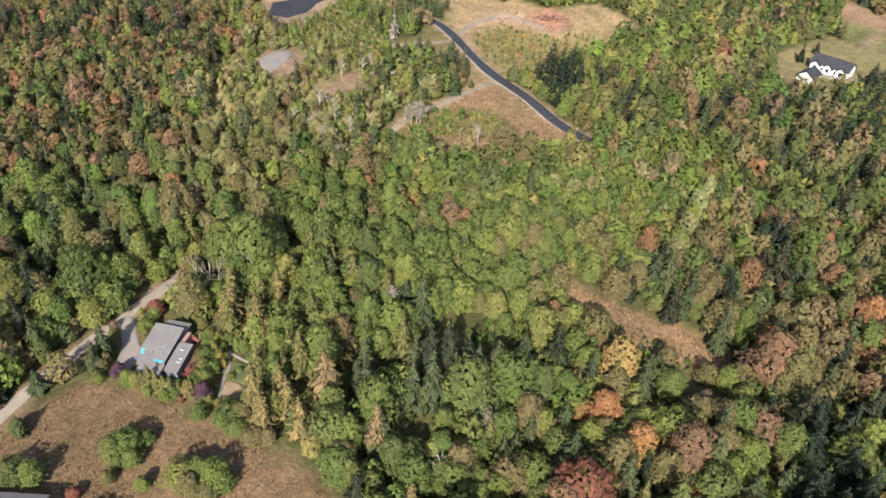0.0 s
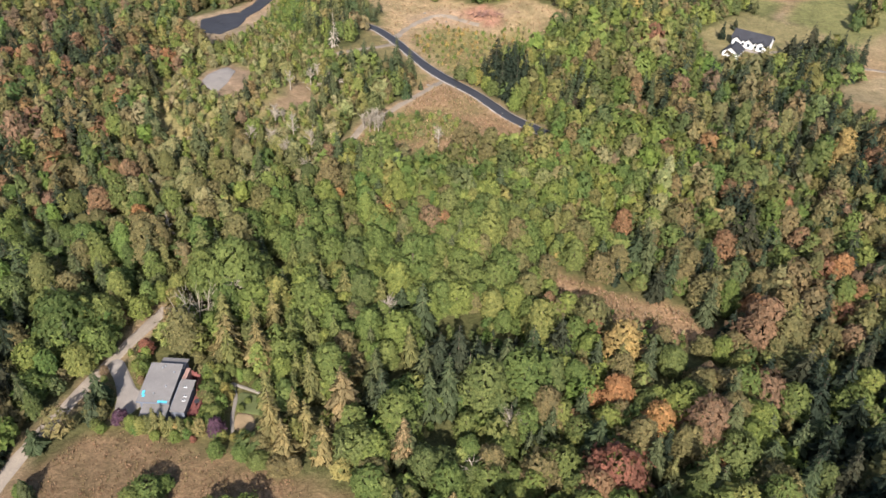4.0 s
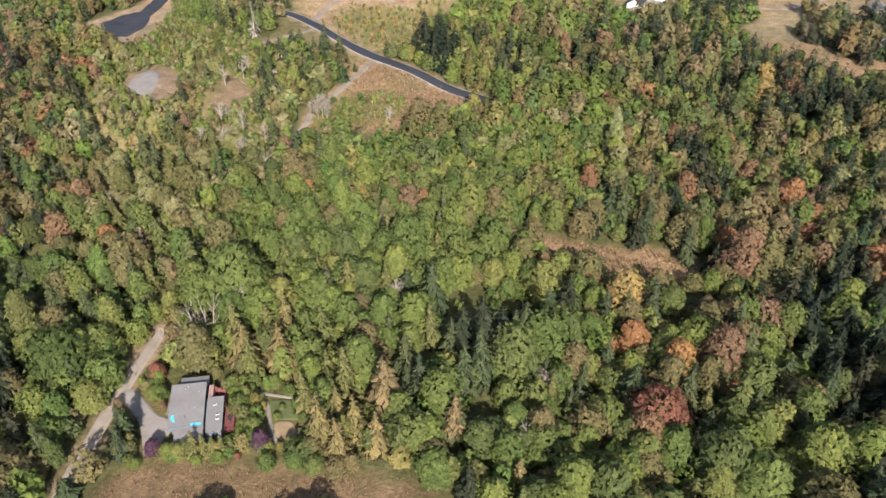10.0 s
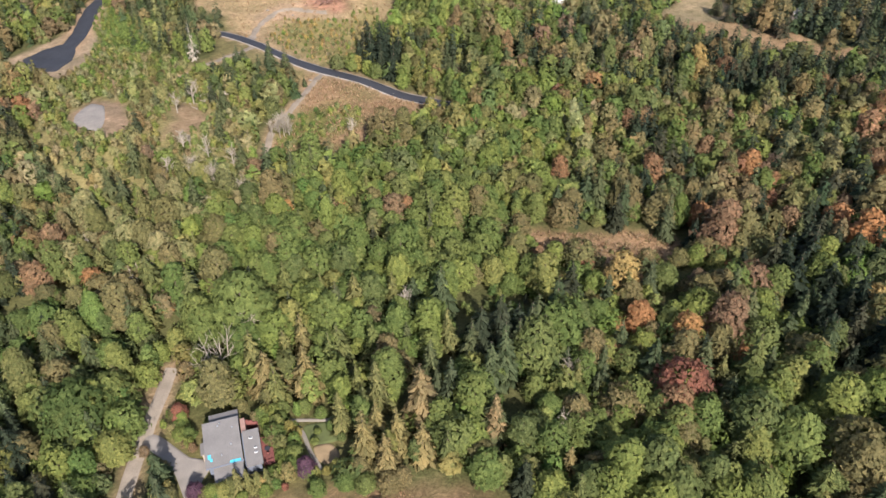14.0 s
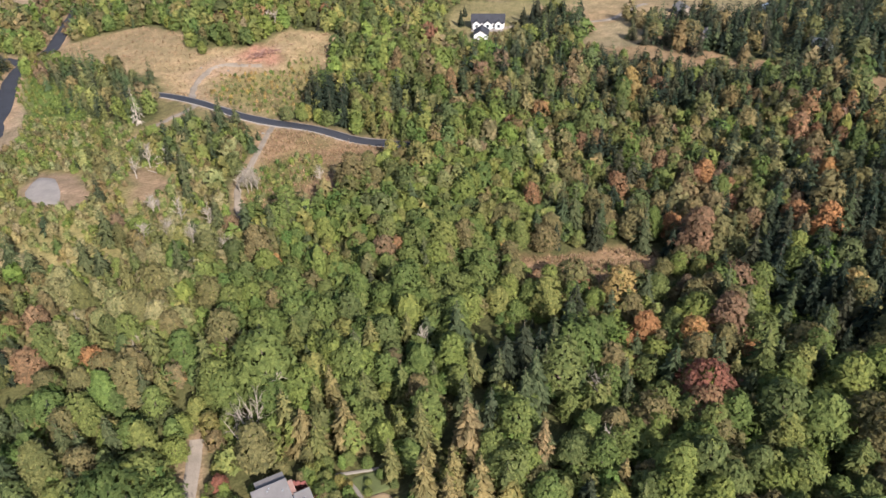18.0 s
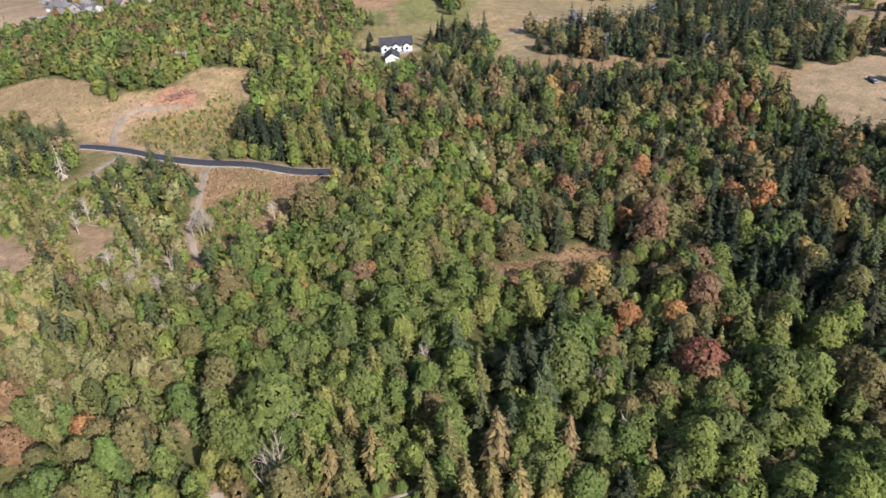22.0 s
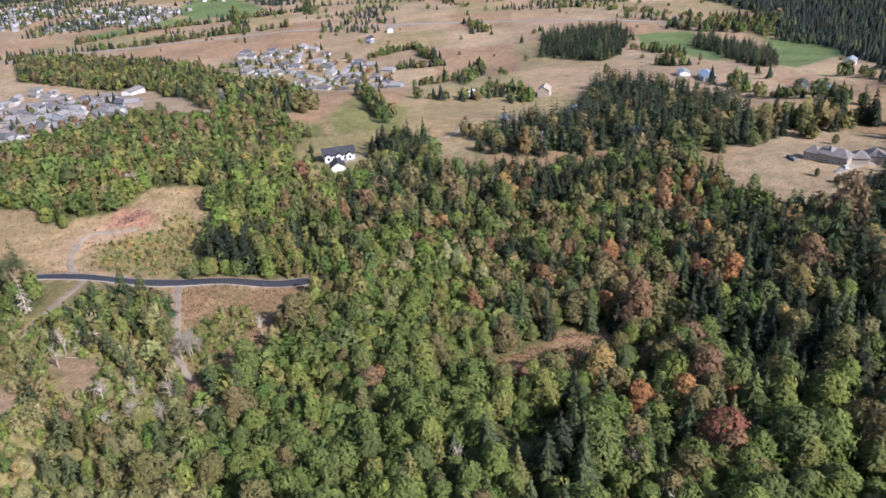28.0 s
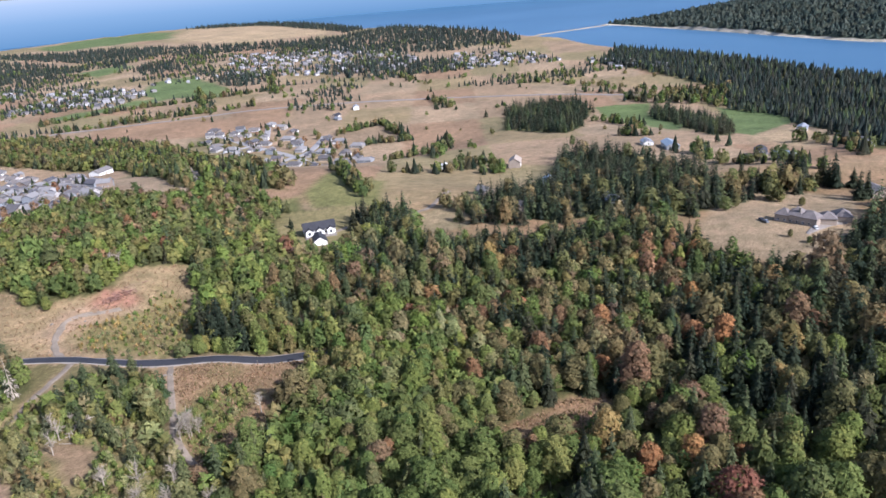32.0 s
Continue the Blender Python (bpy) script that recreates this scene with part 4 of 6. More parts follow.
def deck_furniture():
    base = float(land(-71.3, 137.6)) - 0.2 + 1.5
    spin = Matrix.Translation((-71.3, 137.6, base)) @ pose(0, 0, 0, 0, 0, -9.6)
    table = new("patio_table")
    table.matrix_basis = spin @ pose(9.4, -3.2, 0)
    tagged(table, "round dark patio table on the red deck", "table")
    bm = bmesh.new()
    bmesh.ops.create_cone(bm, cap_ends=True, segments=18, radius1=0.65, radius2=0.65, depth=0.05, matrix=Matrix.Translation((0, 0, 0.73)))
    me = bpy.data.meshes.new("tabletop")
    bm.to_mesh(me)
    bm.free()
    me.materials.append(M_DARKROOF)
    part("tabletop", me, table)
    for a in (0, 1.57, 3.14, 4.71):
        part("leg", solid("leg", [(0.4 * math.cos(a) - 0.03, 0.4 * math.sin(a) - 0.03, 0, 0.4 * math.cos(a) + 0.03, 0.4 * math.sin(a) + 0.03, 0.71)], M_DARKROOF), table)
    chair = new("patio_chair")
    tagged(chair, "dark red patio chair on the deck", "chair", "chairs round the patio table")
    part("seat", solid("seat", [(-0.25, -0.25, 0.42, 0.25, 0.25, 0.48)], M_DECK, 0.02), chair)
    part("backrest", solid("backrest", [(-0.25, 0.2, 0.48, 0.25, 0.26, 0.95)], M_DECK, 0.02), chair)
    for x in (-0.22, 0.22):
        for y in (-0.22, 0.22):
            part("leg", solid("leg", [(x - 0.025, y - 0.025, 0, x + 0.025, y + 0.025, 0.42)], M_DARKROOF), chair)
    chair.matrix_basis = spin @ pose(9.4, -2.1, 0)
    for dx, dy, r in ((0, -4.3, 180), (0.9, -3.2, -90)):
        copy_thing(chair, spin @ pose(9.4 + (dx if dx else 0), dy, 0, 0, 0, r))


main_house()
deck_furniture()
DRIVE_PAD = [(-86.8, 152), (-84.4, 150.5), (-82, 146), (-79, 140), (-76, 138.4), (-75.8, 134.6), (-78.4, 133.4), (-79.4, 129), (-82.4, 129), (-83, 138), (-85.2, 144), (-88.4, 149)]


def patch(name, outline, material, lift, label, category, step=1.0):
    """A flat patch of paving or lawn that follows the land, with a thickness at its rim."""
    p = np.array(outline, float)
    d = np.r_[p, p[:1]]
    rim = np.concatenate([np.linspace(a, b, max(2, int(np.hypot(*(b - a)) / step)), endpoint=False) for a, b in zip(d, d[1:])])
    for _ in range(2):
        rim = 0.25 * np.roll(rim, 1, 0) + 0.5 * rim + 0.25 * np.roll(rim, -1, 0)
    c = rim.mean(0)
    rings, n = [], len(rim)
    for k in (1.06, 1.0, 0.8, 0.6, 0.4, 0.2, 0.02):
        q = c + (rim - c) * k
        z = land(q[:, 0], q[:, 1]) + (lift if rings else -0.06)
        rings.append(np.c_[q, z])
    v = np.concatenate(rings)
    i = np.arange(len(v)).reshape(-1, n)
    j = np.roll(i, -1, 1)
    f = np.stack([i[:-1], j[:-1], j[1:], i[1:]], -1).reshape(-1, 4)
    return tagged(new(name, mesh_of(name, v, f, material)), label, category, kind="structure")


patch("driveway", DRIVE_PAD, M_PALEGRAVEL, 0.15, "pale gravel driveway beside the grey house", "driveway")
patch("gravel_pad", [(-84, 313), (-77, 325), (-73, 319), (-74, 303), (-77, 293), (-81, 297), (-85, 306)], M_PALEGRAVEL, 0.16, "pale gravel pad in scrubland", "gravel")
patch("gravel_lot", [(-111, 356), (-104, 360), (-100, 352), (-103, 344), (-109, 348)], M_PALEGRAVEL, 0.16, "small pale gravel lot among trees", "gravel")
patch("dirt_patch", [(-77, 233), (-70, 233.5), (-69, 229), (-73, 230.5), (-77, 230)], M_DIRT, 0.16, "bare patch of pale dirt", "dirt")
patch("dirt_patch", [(-103, 227), (-98, 228), (-97, 223), (-102, 222)], M_DIRT, 0.16, "bare patch of pale dirt", "dirt")
patch("turning_circle", [(-100, 400), (-93, 406), (-84, 410), (-77, 409), (-78, 396), (-80.5, 386), (-87.5, 376.5), (-97.5, 380)], M_ASPHALT, 0.34, "black asphalt turning circle", "road")
patch("lawn", [(-53, 137.2), (-46, 135), (-46.5, 129), (-53, 130.6)], plain("lawn_grass", (0.085, 0.10, 0.035), 0.95, 2.0, 0.2, bump=0.5), 0.14, "small green lawn in the garden", "lawn")
patch("dry_lawn", [(-53, 130.2), (-48.6, 129.2), (-47.8, 124.6), (-51, 123.6), (-53, 125)], plain("dry_lawn_grass", (0.25, 0.18, 0.10), 0.95, 2.0, 0.2, bump=0.5), 0.16, "round patch of dried brown lawn", "lawn")
ribbon("garden_path", [(-54.8, 139.7), (-53.5, 135.3), (-53.9, 129.2), (-53.1, 123.1)], 0.6, M_STONE, 0.2, 0.8, fray=0.2, label="pale stone garden path", category="path")
ribbon("garden_path", [(-55.2, 140.2), (-52.5, 138.8), (-48.8, 136.9), (-45, 135.2)], 0.6, M_STONE, 0.22, 0.8, fray=0.2, label="pale stone garden path", category="path")


# ---- trees that stand out, one by one ----
CONIFERS = ("fir", "cedar", "pine", "ochre", "spruce")
TREE_TEXT = dict(
    pine=("fir_tree", "nearly black-green fir in dense forest", "tree"),
    green=("maple_tree", "leafy green maple in dense forest", "tree"), olive=("maple_tree", "olive-brown maple turning in early autumn", "tree"),
    ochre=("cedar_tree", "tall cedar with drooping ochre-tipped boughs", "tree"),
    pale=("alder_tree", "pale yellow-green alder with thinning leaves", "tree"),
    lime=("alder_tree", "yellow-green alder among taller trees", "tree"), rust=("maple_tree", "orange maple in autumn colour", "tree"),
    orange=("maple_tree", "bright orange maple in full autumn colour", "tree"),
    gold=("maple_tree", "golden yellow maple in autumn colour", "tree"), fir=("fir_tree", "tall dark green fir with drooping branches", "tree"),
    cedar=("cedar_tree", "pale olive cedar with brownish tips", "tree"), red=("maple_tree", "dark red maple with a full round crown", "tree"),
    purple=("plum_tree", "small purple-leaved plum tree in the garden", "tree"))
KIND_PROTO = {}


def tree_proto(kind, i):
    """Shared crown and trunk meshes of one shape in one kind of foliage."""
    key = (kind, i)
    if key not in KIND_PROTO:
        (cv, cf, cn), (tv, tf) = (FIR[0] if kind in CONIFERS else BROAD[0])[i]
        KIND_PROTO[key] = (mesh_of("crown", cv, cf, M_KIND[kind], normals=cn), mesh_of("trunk", tv, tf, M_BARK))
    return KIND_PROTO[key]


TREE_COUNT = [0]


def plant(kind, x, y, scale, squash=1.0, name="", label="", group=""):
    """One tree or shrub as a thing with its crown and trunk."""
    TREE_COUNT[0] += 1
    i = TREE_COUNT[0] * 5 % 6
    nm, lb, cat = TREE_TEXT[kind]
    top = new(name or nm)
    top.matrix_basis = pose(x, y, float(land(x, y)), 0, 0, TREE_COUNT[0] * 77 % 360) @ Matrix.Diagonal((scale, scale, scale * squash, 1))
    tagged(top, label or lb, "shrub" if name and "shrub" in name else cat, group)
    crown, trunk = tree_proto(kind, i)
    part("crown", crown, top)
    part("trunk", trunk, top)
    return top


def plant_bare(x, y, tall, label, seed, name="dead_tree", silver=False, twigs=26):
    top = thing(name, x, y, 0 if twigs == 10 else seed * 50, label, "tree")
    if silver:
        (cv, cf, cn), (tv, tf) = conifer(seed, 14, 9, tall * 0.95, 0.62 * max(tall, 1.0), 0.5)
        keep = np.random.default_rng(seed).uniform(0, 1, len(cf)) < 0.6
        part("trunk", mesh_of("trunk", tv, tf, M_DEADWOOD), top)
        thin = cv.reshape(-1, 3, 3)
        mid = thin.mean(1, keepdims=True)
        thin = mid + (thin - mid) * 0.62
        tagged(part("dead_foliage", mesh_of("dead_foliage", thin[keep].reshape(-1, 3), np.arange(keep.sum() * 3).reshape(-1, 3), M_DEADWOOD), top), kind="stuff")
    else:
        v, f = bare_tree(seed, tall, twigs)
        part("trunk", mesh_of("trunk", v, f, M_DEADWOOD), top)
    return top


SPECIAL = dict(
    gold=[(52, 149, 1.05), (44, 196, 0.6), (178, 252, 1.25), (186, 262, 1.0), (134, 104, 1.0)],
    orange=[(46, 133, 1.1), (53, 121, 0.85), (138, 181, 1.0), (136, 140, 1.1), (132, 127, 1.1), (-11, 221, 0.6), (-90, 206, 0.9),
          (-74, 191, 0.5), (173, 149, 1.0), (102, 168, 0.95), (-28, 226, 0.6), (40, 135, 0.6)],
    pine=[(40, 329, 0.95), (45, 327, 1.05), (47, 320, 0.95), (50, 314, 0.9), (47, 336, 1.1), (55, 334, 1.1), (55, 324, 1.0), (51, 329, 1.1), (60, 329, 1.0), (44, 333, 1.0), (34, 150, 1.0)],
    red=[(36, 104, 1.25), (-78.5, 152.5, 0.66)],
    fir=[(58, 143, 0.9), (66.8, 91.2, 0.95), (-97.6, 123, 0.66), (-95, 109, 0.5), (-5, 130, 1.0), (9, 144, 1.05), (74, 190, 1.15), (75, 197, 1.2),
         (71, 193, 1.1), (-20, 334, 0.6), (-16, 336, 0.65), (-24, 324, 0.7), (-6, 334, 0.6), (7, 327, 0.5), (-18, 323, 0.65), (-18, 317, 0.6), (-22, 318, 0.7), (9, 318, 0.45), (-28, 247, 0.9), (-12, 247, 0.8), (-6, 246, 0.85), (-20, 245, 0.8), (-16, 328, 0.95), (-22, 326, 0.9), (-1, 333, 0.9), (5, 330, 0.85), (-12, 335, 0.8)],
    cedar=[(-58, 158, 0.9), (-50, 157, 0.9)],
    ochre=[(-35, 121, 1.0), (-43, 121, 0.95), (-45, 158, 1.05), (-56.6, 151.5, 1.0), (-26.5, 126, 1.1), (-40, 116, 0.85), (-31, 116, 0.95)],
    olive=[(22, 260, 1.05), (33, 266, 0.9), (30, 256, 0.9), (-31, 232, 1.0), (57, 71, 1.2), (20, 264, 1.0)],
    green=[(-56, 172, 1.5), (46, 79, 1.4), (-23, 252, 1.0), (-11, 250, 1.0), (-17, 247, 0.9)],
    lime=[(-75, 160, 0.45), (26, 420, 0.6)],
    purple=[(-56.5, 123, 0.62), (-80, 129, 0.55)])
for kind, rows in SPECIAL.items():
    for x, y, s in rows:
        plant(kind, x, y, s * (1.28 if s > 0.68 else 1.0))
        LANDMARKS.append((x, y))
MORE = dict(
    fir=[(-85.8, 135.4, 0.86), (-86.8, 131.5, 0.8), (5.5, 133.5, 1.6), (0, 131.5, 1.4), (11.5, 137, 1.5), (17, 142, 1.5), (24, 143, 1.45), (13, 133, 1.4), (-5, 140, 1.4), (43.4, 144.6, 1.05), (85.6, 111.2, 1.2), (77, 108, 1.2), (45.5, 97.5, 1.0), (-18, 138, 1.15), (59.6, 194.6, 1.25), (86.8, 168, 1.25), (114.8, 307, 1.2), (-12, 116, 1.2),
         (-69, 261, 1.0), (-79, 252, 1.0), (-93, 257, 1.1), (-97, 263, 1.05), (-37.6, 273.6, 1.05), (-8.5, 317, 0.85), (-21, 317, 0.85), (-4, 326, 0.9), (-14, 312, 0.95), (-30, 300, 0.9), (-34, 288, 0.9)],
    # the last three firs are near black to darken the hollow
    pine=[(103, 116.5, 1.4), (155, 132, 1.4), (165, 129, 1.45), (131.7, 123.4, 1.3), (177, 261, 1.3), (174.5, 268.5, 1.3), (189, 231, 1.4), (170.5, 190, 1.2), (179, 185, 1.3), (74.5, 179.6, 1.3), (115, 100, 1.4), (122, 92, 1.3), (-1, 142, 1.5), (3.5, 140, 1.5), (9, 139.5, 1.4)],
    cedar=[(-73, 126.4, 0.5), (-71, 126.2, 0.58), (-69, 125.6, 0.6), (-67, 125, 0.55), (-65, 124.4, 0.48), (-63, 124.4, 0.4), (-40, 151.6, 1.25), (-45, 131.5, 0.95), (-55.7, 146.3, 1.15), (-75.5, 200.4, 1.2)],
    ochre=[(-48, 146, 1.2), (-3, 98, 1.0), (-38, 126, 1.15), (-12.5, 115, 1.1)],
    lime=[(-74, 176, 0.8), (-79, 175, 0.75), (-73, 171, 0.6), (-83, 168, 0.7), (86.8, 143.9, 0.95), (84, 150, 0.75), (-76.6, 126.6, 0.5), (-74.6, 126.2, 0.56)],
    rust=[(64.4, 117.5, 1.5), (87, 130, 1.25), (74.8, 139.4, 1.0), (102.8, 195.8, 1.15), (133, 198.7, 1.1), (122, 233, 1.1), (72, 211, 1.0), (194, 251, 1.2), (222, 220, 1.1), (2.5, 207, 1.05), (-98, 230, 1.1), (-104, 215, 1.2)],
    orange=[(222, 159, 1.1), (63.3, 108.3, 0.7)], gold=[(208, 187, 1.1)],
    green=[(41.6, 86.6, 1.6), (34.8, 95, 1.4), (31, 74, 1.5), (14, 88, 1.45), (21, 137, 1.6), (29, 139, 1.5), (9, 131, 1.5)])
for kind, rows in MORE.items():
    for x, y, s in rows:
        plant(kind, x, y, s)
        LANDMARKS.append((x, y))
for k, (x, y, s) in enumerate([(-14, 163, 0.95), (-56, 166, 1.25), (-14, 280, 0.7), (-18, 276, 0.65), (69, 427, 1.0), (73, 426, 1.0), (71, 430, 0.9),
                               (-45, 262, 0.9), (-52, 268, 0.8), (-12, 279, 0.75), (-10, 281, 0.6), (-37, 318, 0.6), (-32, 314, 0.5), (-38, 255, 0.9), (-60, 255, 0.8), (-48, 300, 0.8), (-40, 310, 0.7), (12, 268, 0.8), (3, 108, 0.9)]):
    plant_bare(x, y, s, "bare grey tree with forked leafless branches", 100 + k)
for k, (x, y, s, rx, ry) in enumerate([(-68.5, 160.5, 1.35, 4, -16), (-66.5, 160, 1.6, 2, -9), (-66, 160.8, 1.3, -3, 5), (-64.5, 162, 1.2, -5, 9)]):
    snag = plant_bare(x, y, s, "tall leaning bare tree with a pale forked trunk", 160 + k, twigs=10)
    snag.matrix_basis = snag.matrix_basis @ pose(0, 0, 0, rx, ry, 0)
    LANDMARKS.append((x, y))
for k, (x, y, s) in enumerate([(-13.5, 276, 0.85), (-15.5, 274.5, 0.75), (-12, 273.5, 0.7), (-51.5, 270, 0.45), (-49, 272, 0.4), (-52, 252.8, 0.8), (-46.8, 247, 0.8), (-39.5, 237.6, 0.8), (-61.7, 251.3, 0.7), (15.4, 122.7, 0.9)]):
    plant_bare(x, y, s, "grey leafless tree thick with fine twigs", 180 + k, twigs=75)
for k, (x, y, s) in enumerate([(-80, 200, 0.95), (-89, 221, 0.9), (-30, 354, 1.45), (-78, 206, 0.8)]):
    plant_bare(x, y, s, "standing dead conifer with silvery twigs", 140 + k, "dead_conifer", True)
SHRUBS = dict(
    lime=[(-75, 126.4, 0.42), (-71, 123.8, 0.36), (-66, 122.6, 0.36), (-54.6, 99.5, 0.85), (-51, 101, 0.95), (-47, 99.5, 0.85), (-62.5, 97, 0.5), (-84, 127, 0.36), (-62, 98, 0.3), (-79.5, 147, 0.42), (-77, 158, 0.5), (-72, 156, 0.5), (-50, 121, 0.5)],
    gold=[(-71, 126.4, 0.4), (-66, 124.6, 0.4)],
    green=[(-69, 107, 0.8), (-65.9, 109.3, 0.62), (-72, 105, 0.66), (-66.8, 103, 0.62), (-70, 102.5, 0.5), (-86, 96.7, 0.7), (-91, 97, 0.75), (-96, 109.8, 0.6), (-45, 98.7, 0.6), (-50, 116, 0.62), (-46, 114, 0.66), (-56, 117.5, 0.5), (-60, 136, 0.6), (-58.5, 139.5, 0.6), (-57.5, 128, 0.55), (-61, 142.5, 0.6), (-56, 143.5, 0.55), (-77.6, 145.5, 0.42), (-79, 149.5, 0.4), (-60, 130, 0.5), (-59, 126, 0.45), (-51, 141, 0.5), (-50.5, 133.4, 0.24), (-47, 133.2, 0.3), (-52, 131, 0.22), (-46, 129, 0.34), (-48, 137.6, 0.36)],
    red=[(-62, 122, 0.24), (-76, 93.5, 0.45)], rust=[(-77.8, 142, 0.26), (-79, 144, 0.24), (-73, 107, 0.3), (-88, 146, 0.3)], olive=[(-52, 97, 0.8), (-48, 96, 0.75), (-70.5, 98, 0.4), (-41.4, 112, 0.6), (-42, 116, 0.6), (-46, 118, 0.6), (-38, 112, 0.6), (-65, 149, 0.5), (-58, 147, 0.6)])
for kind, rows in SHRUBS.items():
    for x, y, s in rows:
        plant(kind, x, y, s, 0.8, "shrub", dict(lime="yellow-green leafy shrub beside dry grass", gold="yellow-leaved shrub in the garden", green="dark green rounded leafy shrub", red="bright red shrub by dry grass", rust="small orange-brown leafy shrub", olive="olive-green shrub on dry grass")[kind])


# ---- the forest ----
def choose(rng, x, y):
    """The kind of the tree at each spot, by the stretch of forest it stands in."""
    n = len(x)
    r = rng.uniform(0, 1, n) + 0.16 * wobble(x, y, 26, 11)
    east = smooth(10, 130, x - 0.25 * (y - 150)) * smooth(460, 300, y)
    west = smooth(-60, -110, x - 0.1 * (y - 150))
    north = smooth(215, 290, y)
    fir = 0.17 + 0.40 * east + 0.26 * west + 0.10 * smooth(60, 200, x) + 0.2 * smooth(320, 400, y) * smooth(60, 140, x)
    fir = fir + 0.2 * smooth(40, 0, np.hypot(x + 30, (y - 130) * 0.8) - 20) + 0.15 * smooth(-5, 10, edge(x, y, SCRUB))
    fir = np.clip(fir + 0.28 * wobble(x, y, 30, 8), 0.03, 0.85)
    kind = np.empty(n, object)
    u = rng.uniform(0, 1, n)
    rag = 9 * wobble(x, y, 13, 6) + rng.normal(0, 5, n)
    stand = np.full(n, -1)
    for k, (poly, _) in enumerate(STANDS):
        stand[edge(x, y, poly) + rag > 0] = k
    for i in range(n):
        if stand[i] >= 0 and rng.uniform() < 0.85:
            names, weights = zip(*STANDS[stand[i]][1].items())
            kind[i] = str(rng.choice(names, p=np.array(weights) / sum(weights)))
            continue
        if u[i] < fir[i]:
            kind[i] = "cedar" if rng.uniform() < 0.55 - 0.42 * east[i] - 0.2 * west[i] else "pine" if rng.uniform() < 0.15 + 0.6 * east[i] + 0.4 * west[i] else "fir"
            continue
        s = r[i]
        rust = 0.05 * east[i] + 0.05 * west[i]
        olive = rust + 0.16 + 0.36 * east[i] + 0.30 * west[i]
        lime = olive + 0.26 + 0.25 * north[i] * (1 - east[i]) - 0.16 * east[i] - 0.14 * west[i]
        kind[i] = "rust" if s < rust else "olive" if s < olive else "lime" if s < lime else "gold" if s > 1.12 else "green"
    kind[(kind == "rust") & (np.hypot(x + 66, y - 138) < 45)] = "green"
    return kind


# stretches of forest in which some kinds of tree prevail
STANDS = [
    ([(-60, 520), (60, 470), (150, 430), (240, 480), (460, 820), (330, 820), (110, 560), (-60, 640)], dict(green=32, olive=28, fir=17, lime=8, rust=8, pine=7)),
    ([(65, 292), (111, 275), (121, 208), (69, 205), (30, 240), (40, 262)], dict(lime=50, pale=12, green=26, olive=10, cedar=2)),
    ([(139, 250), (215, 195), (150, 140), (90, 128), (76, 185), (105, 220)], dict(olive=34, green=18, fir=14, pine=27, rust=5, lime=2)),
    ([(187, 158), (262, 112), (230, 55), (70, 55), (68, 92), (117, 136)], dict(pine=58, fir=14, green=6, olive=18, rust=3, gold=1)),
    ([(243, 352), (290, 296), (340, 219), (283, 173), (202, 225), (172, 285)], dict(pine=50, fir=24, olive=10, green=14, gold=2)),
    ([(227, 122), (330, 86), (300, 45), (190, 45), (167, 97)], dict(pine=80, fir=10, olive=7, rust=3)),
    ([(-3, 118), (50, 102), (70, 73), (36, 50), (-10, 75), (-26, 100)], dict(green=62, lime=26, olive=8, cedar=4)),
    ([(-64, 205), (-10, 205), (16, 176), (-18, 136), (-50, 146), (-78, 173)], dict(green=68, lime=18, cedar=6, fir=7, olive=1)),
    ([(-60, 156), (-44, 160), (-22, 134), (-24, 112), (-44, 110), (-56, 144)], dict(cedar=38, lime=34, green=22, olive=6)),
    ([(-60, 445), (-30, 450), (-8, 420), (-2, 404), (-12, 366), (-24, 340), (-40, 345), (-46, 380)], dict(fir=72, pine=6, cedar=14, olive=8)),
    ([(36, 342), (60, 347), (100, 332), (126, 312), (114, 290), (75, 300), (55, 312)], dict(fir=48, pine=20, lime=16, olive=16)),
    ([(-38, 345), (-10, 345), (12, 322), (0, 300), (-16, 284), (-30, 270), (-40, 300)], dict(fir=36, cedar=34, olive=12, pale=18)),
    ([(-108, 236), (-104, 292), (-90, 345), (-36, 330), (-28, 270), (-34, 246), (-60, 226), (-72, 206), (-92, 206)], dict(pale=36, cedar=30, lime=10, olive=16, fir=8)),
    ([(-150, 420), (-114, 350), (-106, 292), (-110, 236), (-98, 190), (-110, 130), (-160, 95), (-330, 95), (-330, 420)], dict(olive=24, pine=33, fir=20, green=10, rust=13)),
    ([(-99, 205), (-84, 173), (-92, 150), (-100, 125), (-112, 96), (-330, 96), (-330, 215)], dict(green=54, fir=22, pine=16, olive=4, lime=4))]


PALETTE = dict(pale=PALES, green=GREENS, olive=OLIVES, lime=LIMES, rust=RUSTS, gold=GOLDS, fir=FIRS, pine=PINES, cedar=CEDARS, spruce=HAZED_FIRS)


